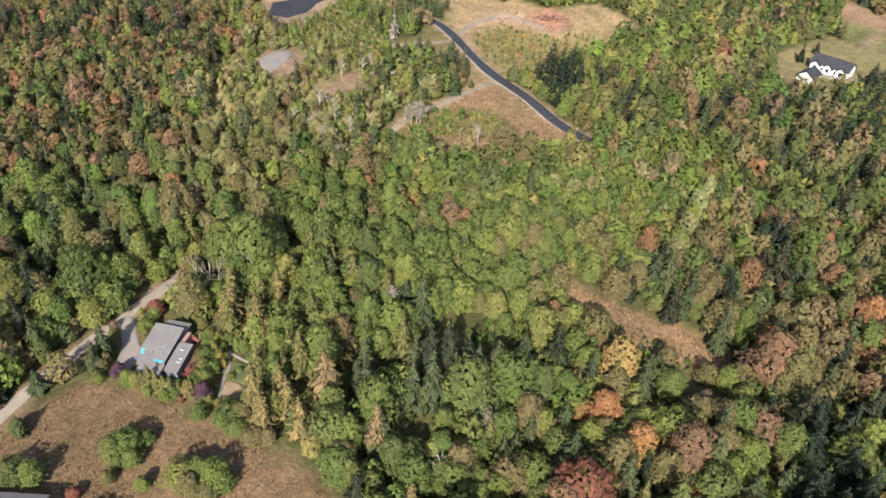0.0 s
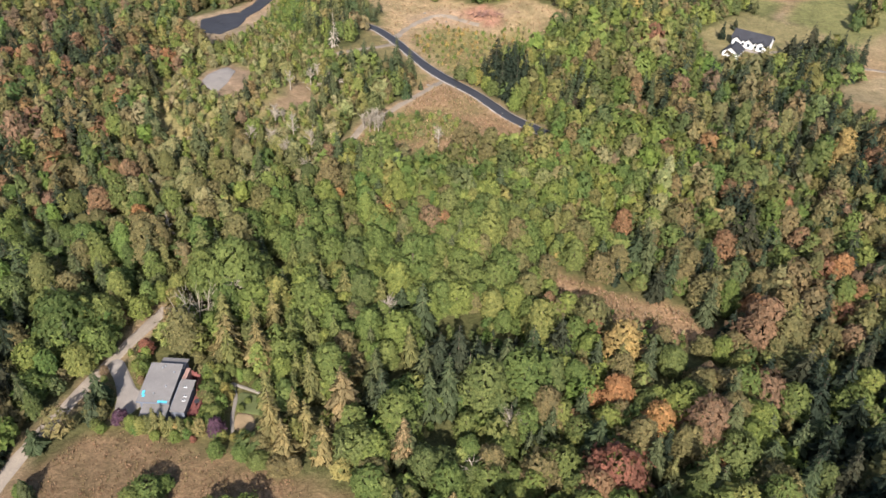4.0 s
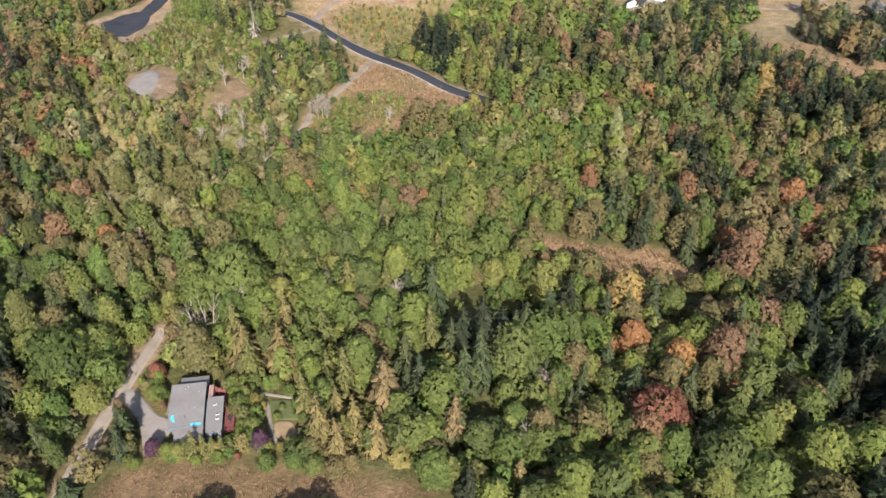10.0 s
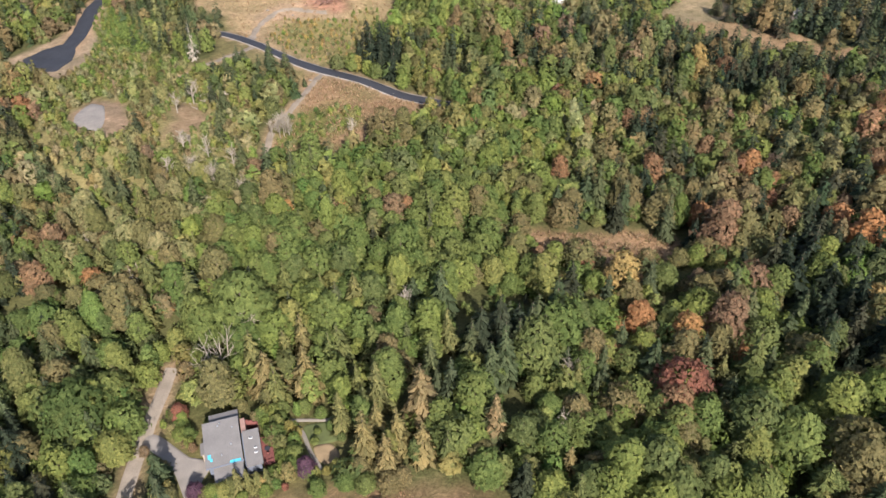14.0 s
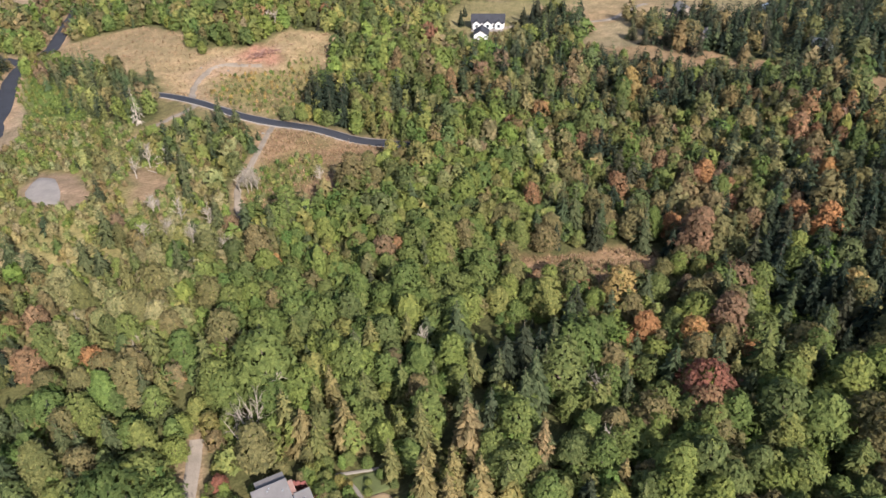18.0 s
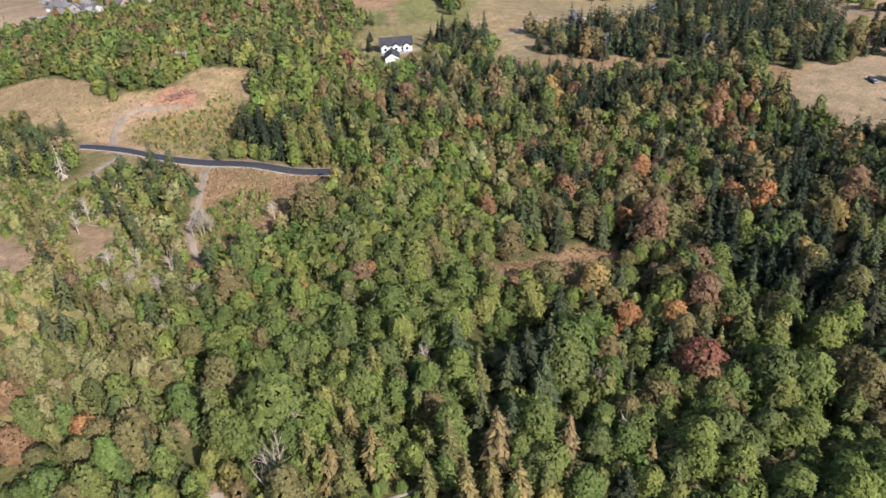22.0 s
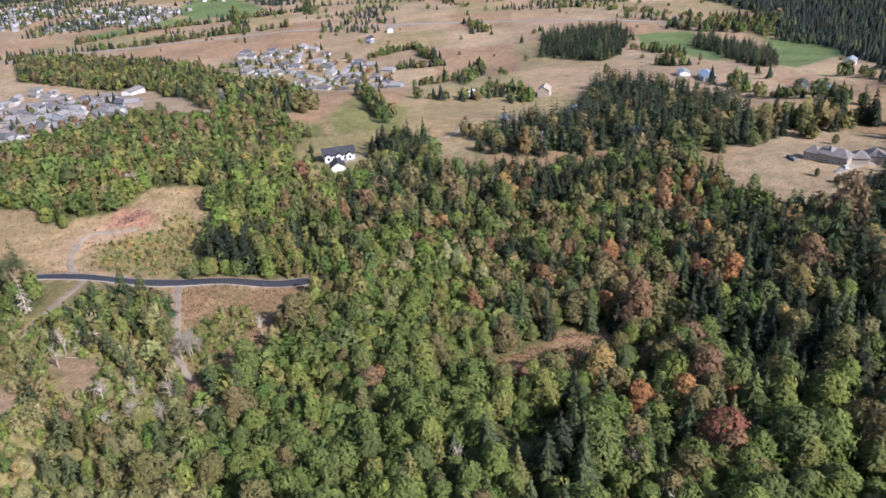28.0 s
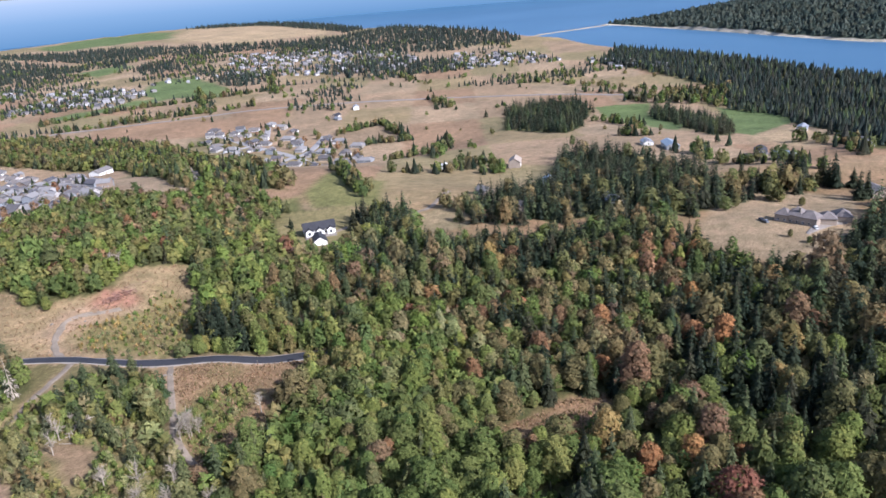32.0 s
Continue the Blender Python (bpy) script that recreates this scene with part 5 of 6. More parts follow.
def grow(name, spots, lod, label, category="trees"):
    """All trees of one stretch of forest in one mesh of leaf clumps and one of trunks. spots: x, y, kind, scale."""
    rng = np.random.default_rng(len(spots))
    V, F, T, N, WV, WF = [], [], [], [], [], []
    n = m = 0
    zs = land(np.array([s[0] for s in spots]), np.array([s[1] for s in spots]))
    for (x, y, kind, scale), z in zip(spots, zs):
        protos = FIR[min(lod, 4)] if kind in CONIFERS else BROAD[lod]
        (cv, cf, cn), (tv, tf) = protos[rng.integers(len(protos))]
        a, q = rng.uniform(0, 6.283), scale * rng.uniform(*((0.88, 1.15) if lod in (0, 3, 4, 5) else (0.88, 1.22)))
        c, s = np.cos(a), np.sin(a)
        rot = np.array([[c * scale, s * scale, 0], [-s * scale, c * scale, 0], [0, 0, q]])
        at = np.array([x, y, z])
        V.append(cv @ rot + at)
        N.append(cn @ rot)
        F.append(cf + n)
        n += len(cv)
        p = PALETTE[kind]
        tint = np.array(p[rng.integers(len(p))]) * rng.uniform(0.82, 1.18) * (1 + rng.normal(0, 0.05, 3))
        T.append(np.broadcast_to(tint, cv.shape))
        if lod < 1:
            WV.append(tv @ rot + at)
            WF.append(tf + m)
            m += len(tv)
    top = tagged(new(name, None), label, category, kind="stuff")
    crowns = new("crowns", mesh_of("crowns", np.concatenate(V), np.concatenate(F), M_LEAF, np.concatenate(T), normals=np.concatenate(N)))
    crowns.parent = top
    tagged(crowns, kind="stuff")
    if WV:
        trunks = new("trunks", mesh_of("trunks", np.concatenate(WV), np.concatenate(WF), M_BARK))
        trunks.parent = top
        tagged(trunks, kind="stuff")
    return top


GAPS = [(-76, 286, 7), (-50, 270, 6), (-73, 231, 6), (-100, 225, 5), (9, 156, 10.5), (18, 153, 9), (26, 153, 6), (3, 150, 7), (-3, 119, 6), (-26.5, 131, 4.5), (66, 99, 5), (63, 138, 6), (74.5, 149, 6), (106, 134, 5.5), (26, 118, 4),
        (105, 94, 6), (87, 87.5, 5), (61, 78, 4.5), (-55, 212, 4.5), (-62, 198, 4.5), (-111, 209, 5), (-20, 142, 4.5), (55, 160, 4)]


def plant_forest():
    rng = np.random.default_rng(7)
    x, y = scatter(rng, FOREST, 5.9)
    bx, by = scatter(rng, FOREST, 4.9)
    front = 205 - 0.35 * np.clip(x - 20, 0, 250) + 14 * wobble(x, x, 30, 2)
    back = by > 205 - 0.35 * np.clip(bx - 20, 0, 250) + 14 * wobble(bx, bx, 30, 2)
    x, y = np.r_[x[y <= front], bx[back]], np.r_[y[y <= front], by[back]]
    keep = ~open_ground(x, y) & (x > -120 - 0.5 * (y - 100)) & (x > -90 - 1.2 * (600 - y) ) & (y > 52)
    thin = 1 - (0.2 + 0.64 * smooth(240, 272, y)) * smooth(-4, 3, edge(x, y, SCRUB)) - 0.9 * smooth(-3, 3, edge(x, y, WEED_SLOPE))
    keep &= rng.uniform(0, 1, len(x)) < 0.97 * thin
    keep &= (np.hypot(x + 80, y - 290) > 14) & (np.hypot(x + 104, y - 348) > 11) & (np.hypot(x + 48, y - 272) > 9)
    for lx, ly in LANDMARKS:
        keep &= np.hypot(x - lx, y - ly) > 5.2
    for gx, gy, r in GAPS:
        keep &= np.hypot(x - gx, y - gy) > r
    x, y = x[keep], y[keep]
    kind = choose(rng, x, y)
    scale = np.clip(rng.normal(1.09, 0.2 + 0.08 * smooth(50, 130, x), len(x)), 0.6, 1.75) * (0.96 + 0.16 * smooth(0, 120, x))
    scale *= (1 - 0.28 * smooth(-6, 4, edge(x, y, SCRUB)) * smooth(235, 275, y)) * (1 - 0.24 * smooth(-20, 25, y - 205 + 0.35 * np.clip(x - 20, 0, 250)))
    scale = np.where(y > 195 - 0.35 * np.clip(x - 20, 0, 250), np.minimum(scale, 1.3), scale)
    for p in LOW_EDGE:
        scale = np.where(edge(x, y, p) > 0, scale * 0.58, scale)
    far = np.hypot(x + 50, y - 50)
    quota = dict(pale=70, green=190, olive=110, lime=220, rust=25, gold=10, fir=160, pine=110, cedar=130)
    order = np.argsort(np.hypot(x + 5, (y - 130) * 1.1))
    single = np.zeros(len(x), bool)
    for i in order:
        if quota[kind[i]] > 0 and far[i] < 210:
            quota[kind[i]] -= 1
            single[i] = True
            plant(kind[i], x[i], y[i], scale[i], 1.0, group=dict(fir="firs of the forest", pine="firs of the forest", cedar="cedars of the forest", lime="alders of the forest", pale="alders of the forest").get(kind[i], "maples of the forest"))
    spots = [(a, b, k, s) for a, b, k, s in zip(x, y, kind, scale)]
    take = lambda mask: [s for s, m in zip(spots, mask & ~single) if m]
    ux, uy = scatter(rng, FOREST, 5.6)
    under = ~open_ground(ux, uy, 2.6) & (ux > -130 - 0.5 * (uy - 100)) & (uy > 60) & (np.hypot(ux + 50, uy - 50) < 300) & (edge(ux, uy, SCRUB) < 2)
    for gx, gy, r in GAPS[:4]:
        under &= np.hypot(ux - gx, uy - gy) > r + 1
    hollow = np.ones(len(ux))
    for gx, gy, r in GAPS[4:]:
        under &= np.hypot(ux - gx, uy - gy) > r * 0.8
        hollow = np.where(np.hypot(ux - gx, uy - gy) < r, 0.38, hollow)
    low = [(a, b, dict(fir="green", pine="olive", cedar="lime", gold="lime").get(k, k), rng.uniform(0.62, 0.88) * h) for a, b, k, h in zip(ux[under], uy[under], choose(rng, ux[under], uy[under]), hollow[under]) if k not in ("fir", "pine")]
    near = lambda q: np.hypot(q[0] + 50, q[1] - 50) < 185
    grow("understory", [q for q in low if near(q)], 5, "leafy saplings and brush under the trees", "undergrowth")
    grow("understory", [q for q in low if not near(q)], 4, "leafy saplings and brush under the trees", "undergrowth")
    grow("near_forest", take(far < 190), 0, "dense mixed forest of green maples, alders and dark firs", "forest")
    grow("middle_forest", take((far >= 190) & (far < 330)), 1, "mixed forest turning olive and orange in early autumn", "forest")
    grow("far_forest", take(far >= 330), 2, "distant mixed woodland on the slope", "forest")


def plant_wood(name, poly, gap, kinds, size, label, seed, lod=2, low=0.7, category="wood"):
    rng = np.random.default_rng(seed)
    x, y = scatter(rng, poly, gap)
    keep = rng.uniform(0, 1, len(x)) < 0.86 + 0.3 * wobble(x, y, gap * 5, seed)
    x, y = x[keep], y[keep]
    x, y = x + rng.normal(0, gap * 0.3, len(x)), y + rng.normal(0, gap * 0.3, len(x))
    keep = off_line(x, y, RAIL_CUT) > 7
    x, y = x[keep], y[keep]
    if category == "scrub":
        bare = np.zeros(len(x), bool)
        for p in (PAD, DIRT_SPOT, BULB_OPEN):
            bare |= edge(x, y, p) > -0.5 + 1.5 * wobble(x, y, 5, 3)
        for line, w in LINES:
            bare |= off_line(x, y, line) < w * 0.5 + 0.6
        x, y = x[~bare], y[~bare]
    k = rng.choice(kinds, len(x))
    grow(name, [(a, b, c, size * rng.uniform(low, 1.2)) for a, b, c in zip(x, y, k)], lod, label, category)


plant_forest()
plant_wood("scrub", SCRUB, 2.7, ["pale", "olive", "pale", "lime", "lime"], 0.33, "low yellow-green scrub and saplings on dry ground", 31, 4, 0.4, "scrub")
plant_wood("brush", BRUSH, 3.0, ["lime", "olive", "pale", "gold", "lime", "green"], 0.2, "low yellowing brush above the road", 32, 4, 0.4, "scrub")
plant_wood("weeds", WEED_SLOPE, 2.6, ["lime", "green", "lime"], 0.2, "bright green weeds on a bank", 33, 4, 0.5, "scrub")
plant_wood("glade_scrub", [(40, 182), (52, 176), (62, 172), (76, 163), (84, 158), (78, 152), (66, 154), (50, 160), (41, 166)], 3.4, ["green", "lime", "olive", "pale"], 0.2, "low green scrub in the glade", 34, 4, 0.5, "scrub")
plant_wood("bank_scrub", GREEN_BANK, 2.8, ["lime", "green", "pale"], 0.26, "green scrub below the gravel track", 35, 4, 0.4, "scrub")
# dark kinds stand in for the deep shade of the hollow
plant_wood("hollow_brush", [(-3, 146), (2, 158), (10, 166), (22, 162), (32, 156), (30, 148), (20, 144), (10, 146)], 3.3, ["green", "pine", "fir", "green"], 0.36, "dark brush added to deepen the shade of a forest hollow", 36, 4, 0.5, "scrub")
plant_wood("belt_wood", BELT, 7.5, ["lime", "olive", "green", "fir", "pine", "olive"], 1.15, "belt of yellow-green woodland behind the suburb", 21, 4)
plant_wood("fir_wood", BIG_WOOD, 6.5, ["pine"] * 11 + ["fir", "fir", "olive"], 1.32, "tall dark fir wood beside the dry fields", 22)
plant_wood("fir_copse", WOOD_A, 7.5, ["pine", "pine", "pine", "pine", "fir"], 1.3, "dark fir copse on the plain", 23)
plant_wood("fir_copse", WOOD_B, 7.5, ["pine", "pine", "pine", "pine", "fir"], 1.2, "dark copse between green pastures", 24)
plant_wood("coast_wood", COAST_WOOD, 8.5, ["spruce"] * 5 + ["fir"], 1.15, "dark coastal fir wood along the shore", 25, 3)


plant_wood("fir_copse", [(232, 386), (250, 396), (266, 380), (242, 344), (208, 322), (194, 330), (192, 350)], 6.5, ["pine", "pine", "pine", "fir"], 1.3, "tall dark firs beside the white house", 26)
plant_wood("hedge_wood", [(1043, 459), (1073, 394), (1163, 323), (990, 274), (1002, 341), (1000, 436)], 11, ["pine", "green", "olive", "pine"], 1.1, "mixed trees between the highway and the coast", 27, 4)
plant_wood("fir_wood", [(258, 328), (284, 352), (300, 345), (300, 300), (285, 256), (262, 262), (240, 290)], 6.5, ["pine", "pine", "fir", "fir", "olive"], 1.15, "dark firs round the houses at the dry lots", 29)
plant_wood("fir_row", [(354, 196), (366, 154), (400, 138), (420, 129), (400, 112), (377, 118), (340, 138), (325, 160)], 8, ["pine", "pine", "fir", "olive"], 1.25, "dark firs along the lawn of the large house", 28)


def garden_brush():
    rng = np.random.default_rng(36)
    x, y = scatter(rng, YARD, 2.4)
    keep = np.ones(len(x), bool)
    for p, m in (([(-76.8, 128), (-77.5, 146.5), (-65, 147), (-60.5, 130), (-63, 127)], 0.5), (DRIVE_PAD, 1.4), ([(-54.5, 140.5), (-44, 137), (-45, 124), (-54.5, 122.5)], 0.2)):
        keep &= edge(x, y, p) < -m
    keep &= off_line(x, y, LANE) > 2.4
    grow("garden_brush", [(a, b, str(rng.choice(["lime", "green", "olive", "lime"])), rng.uniform(0.2, 0.44)) for a, b in zip(x[keep], y[keep])], 1, "mixed low shrubs filling the yard", "shrubs")


garden_brush()


# ---- dry grass ----
def tufts(name, poly, count, seed, tall, tints, label):
    """Standing bunches of dead grass, each a few bent blades."""
    rng = np.random.default_rng(seed)
    p = np.array(poly)
    x, y = rng.uniform(p[:, 0].min(), p[:, 0].max(), count * 3), rng.uniform(p[:, 1].min(), p[:, 1].max(), count * 3)
    keep = (edge(x, y, poly) > 0.8) & (wobble(x, y, 6, seed) + rng.uniform(-0.6, 0.9, len(x)) > 0)
    for line, w in LINES:
        keep &= off_line(x, y, line) > w * 0.5 + 0.5
    x, y = x[keep][:count], y[keep][:count]
    z = land(x, y)
    V, T = [], []
    for px, py, pz in zip(x, y, z):
        tint = np.array(tints[rng.integers(len(tints))]) * rng.uniform(0.85, 1.15)
        h = tall * rng.uniform(0.5, 1.3)
        for _ in range(4):
            a, r = rng.uniform(0, 6.283), h * rng.uniform(0.35, 0.8)
            c, d = np.array([np.cos(a), np.sin(a), 0]), np.array([-np.sin(a), np.cos(a), 0])
            base = np.array([px, py, pz - 0.03])
            V += [base - d * h * 0.3, base + d * h * 0.3, base + c * r + (0, 0, h)]
            T += [tint, tint, tint * 1.1]
    tagged(new(name, mesh_of(name, V, np.arange(len(V)).reshape(-1, 3), M_LEAF, np.array(T))), label, "grass", kind="stuff")


STRAWS = ((0.26, 0.178, 0.105), (0.31, 0.228, 0.138), (0.22, 0.145, 0.084), (0.19, 0.155, 0.074))
tufts("dry_grass", FIELD, 4600, 51, 0.48, STRAWS[2:] + STRAWS[:1], "tall dead brown grass on the open field")
tufts("dry_grass", CLEARING, 3600, 52, 0.8, STRAWS, "dead brown grass below the road")
tufts("dry_grass", GLADE, 1600, 53, 0.8, STRAWS, "dead brown grass in the forest glade")
tufts("dry_grass", MEADOW, 3600, 54, 0.8, STRAWS[:2], "pale dry grass of the meadow")


# ---- debris ----
def slash_pile(x, y, n, seed, wood, label):
    top = thing("slash_pile", x, y, 20, label, "log pile")
    rng = np.random.default_rng(seed)
    for i in range(n):
        a, L = rng.uniform(0, 3.14), rng.uniform(1.5, 5.5)
        c = np.array([rng.normal(0, 6.0), rng.normal(0, 2.6), rng.uniform(0.1, 1.3)])
        d = np.array([np.cos(a), np.sin(a), rng.normal(0, 0.12)]) * L / 2
        v, f = tube([c - d, c, c + d], [0.16, 0.17, 0.1], 5)
        part("log", mesh_of("log", v, f, wood), top)


slash_pile(53, 404, 70, 61, M_SLASH, "reddish pile of felled branches and logs")
slash_pile(-35, 313, 40, 62, M_DEADWOOD, "grey heap of fallen branches in scrub")


def boulder(x, y, s, seed, label):
    rng = np.random.default_rng(seed)
    bm = bmesh.new()
    bmesh.ops.create_icosphere(bm, subdivisions=2, radius=s)
    for v in bm.verts:
        v.co *= rng.uniform(0.78, 1.15)
        v.co.z *= 0.6
    me = bpy.data.meshes.new("boulder")
    bm.to_mesh(me)
    bm.free()
    me.materials.append(M_STONE)
    ob = tagged(new("boulder", me), label, "boulder", "boulders by the tracks")
    ob.location = (x, y, float(land(x, y)) + s * 0.15)


for i, (x, y, s) in enumerate([(13, 322, 0.8), (14.5, 320.5, 0.6), (19, 407, 0.9), (30, 398, 0.7), (45, 303, 0.5)]):
    boulder(x, y, s, 70 + i, "pale grey boulder beside a gravel track")


# ---- the white house and the mansion ----
def white_house():
    top = thing("house", 219, 413, -43, "large white house with dark roof on a lawn", "house", scale=0.98)
    part("wall", gable_walls("wall", 22, 11, 4.4, 4.2, M_WHITE), top)
    part("roof", gable_mesh("roof", 22, 11, 4.4, 4.2, 0.7, M_DARKROOF), top, "dark shingled roof")
    for x in (-7.5, 0.0, 7.5):
        a, b = gable_walls("gable_wall", 8, 5, 3.8, 2.4, M_WHITE), gable_mesh("gable_roof", 8, 5, 3.8, 2.4, 0.6, M_DARKROOF)
        at = pose(x, -3.6, 0, 0, 0, 90)
        a.transform(at)
        b.transform(at)
        part("gable_wall", a, top)
        part("gable_roof", b, top)
        win = part("window", solid("window", [(x - 1.1, -7.7, 1.2, x + 1.1, -7.59, 3.6)], M_WHITE, 0.03), top)
        part("pane", solid("pane", [(x - 0.9, -7.74, 1.4, x + 0.9, -7.7, 3.4)], M_GLASS), win)
    add_windows(top, 20, 11, 1.0, 5, 5)
    part("terrace", solid("terrace", [(-11, -11, -2.5, 11, -5.6, 0.3)], M_PALEGRAVEL, 0.05), top, "pale concrete terrace")
    part("skylight", solid("skylight", [(3.2, 2.0, 6.9, 4.4, 3.2, 7.3)], M_METAL, 0.05), top)
    garage = thing("garage", 199, 396, 47, "white garage with dark roof below the house", "garage")
    part("wall", gable_walls("wall", 11, 9, 3.4, 3.2, M_WHITE), garage)
    part("roof", gable_mesh("roof", 11, 9, 3.4, 3.2, 0.5, M_DARKROOF), garage)
    for x in (-2.6, 2.6):
        part("garage_door", solid("garage_door", [(x - 1.5, -4.6, 0, x + 1.5, -4.48, 2.4)], M_METAL, 0.03), garage)
    ribbon("house_drive", [(216, 406), (240, 398), (262, 372), (280, 360), (330, 372)], 3.6, M_TRACK, 0.3, label="pale drive to the white house", category="drive")
    for x, y, k, s in ((232, 392, "fir", 1.2), (240, 388, "fir", 1.35), (246, 382, "fir", 1.3), (238, 378, "fir", 1.25), (252, 376, "fir", 1.3), (228, 380, "fir", 1.0), (258, 384, "fir", 1.2), (246, 394, "fir", 1.1), (252, 404, "fir", 0.9), (230, 372, "cedar", 1.1), (262, 370, "fir", 1.2), (240, 370, "fir", 1.2), (220, 440, "fir", 0.6), (205, 425, "fir", 0.7)):
        plant("pine" if k == "fir" else k, x, y, s * 0.95, 1.25 if k == "fir" else 1.0)


def mansion():
    top = thing("mansion", 288, 118, 76, "large tan house with many hipped grey roofs", "house", scale=0.85)
    roof = plain("weathered_shingle", (0.15, 0.132, 0.125), 0.85, 1.5, 0.2)
    for x, y, w, d, e, r in ((-9, 0, 11, 10, 5.6, 4.2), (0, -1.5, 9, 12, 5.8, 4.6), (8, 0.5, 9, 9, 5.2, 3.8), (4, -5, 6, 6, 4.6, 3.0), (-5, -4.5, 6, 7, 4.8, 3.2)):
        a, b = gable_walls("wall", w, d, e, r, M_TAN, 1.0), gable_mesh("roof", w, d, e, r, 0.5, roof, min(w, d) / 2)
        a.transform(pose(x, y, 0))
        b.transform(pose(x, y, 0))
        part("wall", a, top)
        part("roof", b, top)
    add_windows(top, 24, 10, 1.2, 6, 6)
    part("chimney", solid("chimney", [(-3, 1, 6, -1.8, 2.2, 11)], M_STONE, 0.05), top)
    for x, y, w, d, lab in ((292, 103, 9, 9, "tan garage with a hipped grey roof"), (300, 96, 10, 9, "tan guest house with a hipped roof")):
        g = thing("outbuilding", x, y, 14, lab, "house")
        part("wall", gable_walls("wall", w, d, 3.6, 3, M_TAN, 1.0), g)
        part("roof", gable_mesh("roof", w, d, 3.6, 3.2, 0.5, roof, d / 2), g)
        part("garage_door", solid("garage_door", [(-2, -d / 2 - 0.08, 0, 2, -d / 2 + 0.02, 2.4)], M_WHITE), g)
    patch("mansion_drive", [(283, 109), (289, 109), (297, 100), (300, 93), (294, 93), (288, 100), (278, 105), (268, 109), (270, 111)], M_PALEGRAVEL, 0.4, "pale concrete drive by the large house", "drive")
    for x, y, k, s in ((370, 151, "fir", 1.2), (365, 143, "fir", 1.3), (381, 137, "fir", 1.35), (398, 130, "fir", 1.5), (402, 126, "fir", 1.4), (394, 126, "fir", 1.3), (370, 125, "fir", 1.0), (338, 120, "olive", 0.7), (402, 114, "fir", 1.4),
                       (391, 110, "fir", 1.3), (389, 105, "fir", 1.3), (396, 107, "fir", 1.4), (390, 158, "green", 1.1), (396, 166, "fir", 1.2), (373, 168, "green", 1.2), (380, 162, "olive", 1.1), (392, 95, "fir", 1.1), (362, 90, "fir", 1.2), (368, 86, "fir", 1.3),
                       (386, 150, "green", 1.1), (376, 146, "olive", 1.0), (262, 118, "olive", 0.45), (256, 108, "green", 0.45), (318, 156, "olive", 0.8), (308, 160, "green", 0.9)):
        plant("pine" if k == "fir" else k, x, y, s * 0.95, 1.25 if k == "fir" else 1.0)


def parked_car(x, y, turn, paint, label):
    top = thing("car", x, y, turn, label, "car", "cars parked by the large house", lift=0.12)
    body = part("body", solid("body", [(-2.2, -0.9, 0.35, 2.2, 0.9, 0.95)], paint, 0.12), top)
    part("cabin", solid("cabin", [(-1.5, -0.8, 0.9, 1.0, 0.8, 1.5)], M_GLASS, 0.16), body)
    part("roof_panel", solid("roof_panel", [(-1.25, -0.72, 1.48, 0.75, 0.72, 1.54)], paint, 0.02), body)
    for wx in (-1.4, 1.4):
        for wy in (-0.82, 0.82):
            bm = bmesh.new()
            bmesh.ops.create_cone(bm, cap_ends=True, segments=12, radius1=0.34, radius2=0.34, depth=0.22, matrix=pose(wx, wy, 0.34, 90, 0, 0))
            me = bpy.data.meshes.new("wheel")
            bm.to_mesh(me)
            bm.free()
            me.materials.append(M_DARKROOF)
            part("wheel", me, top)


white_house()
mansion()
for row in ((285, 136, 30, M_DARKROOF, "dark car parked on dry grass"), (281.5, 133, 35, M_METAL, "silver car parked on dry grass"), (279, 107, 20, M_WHITE, "white car parked on the pale drive")):
    parked_car(*row)


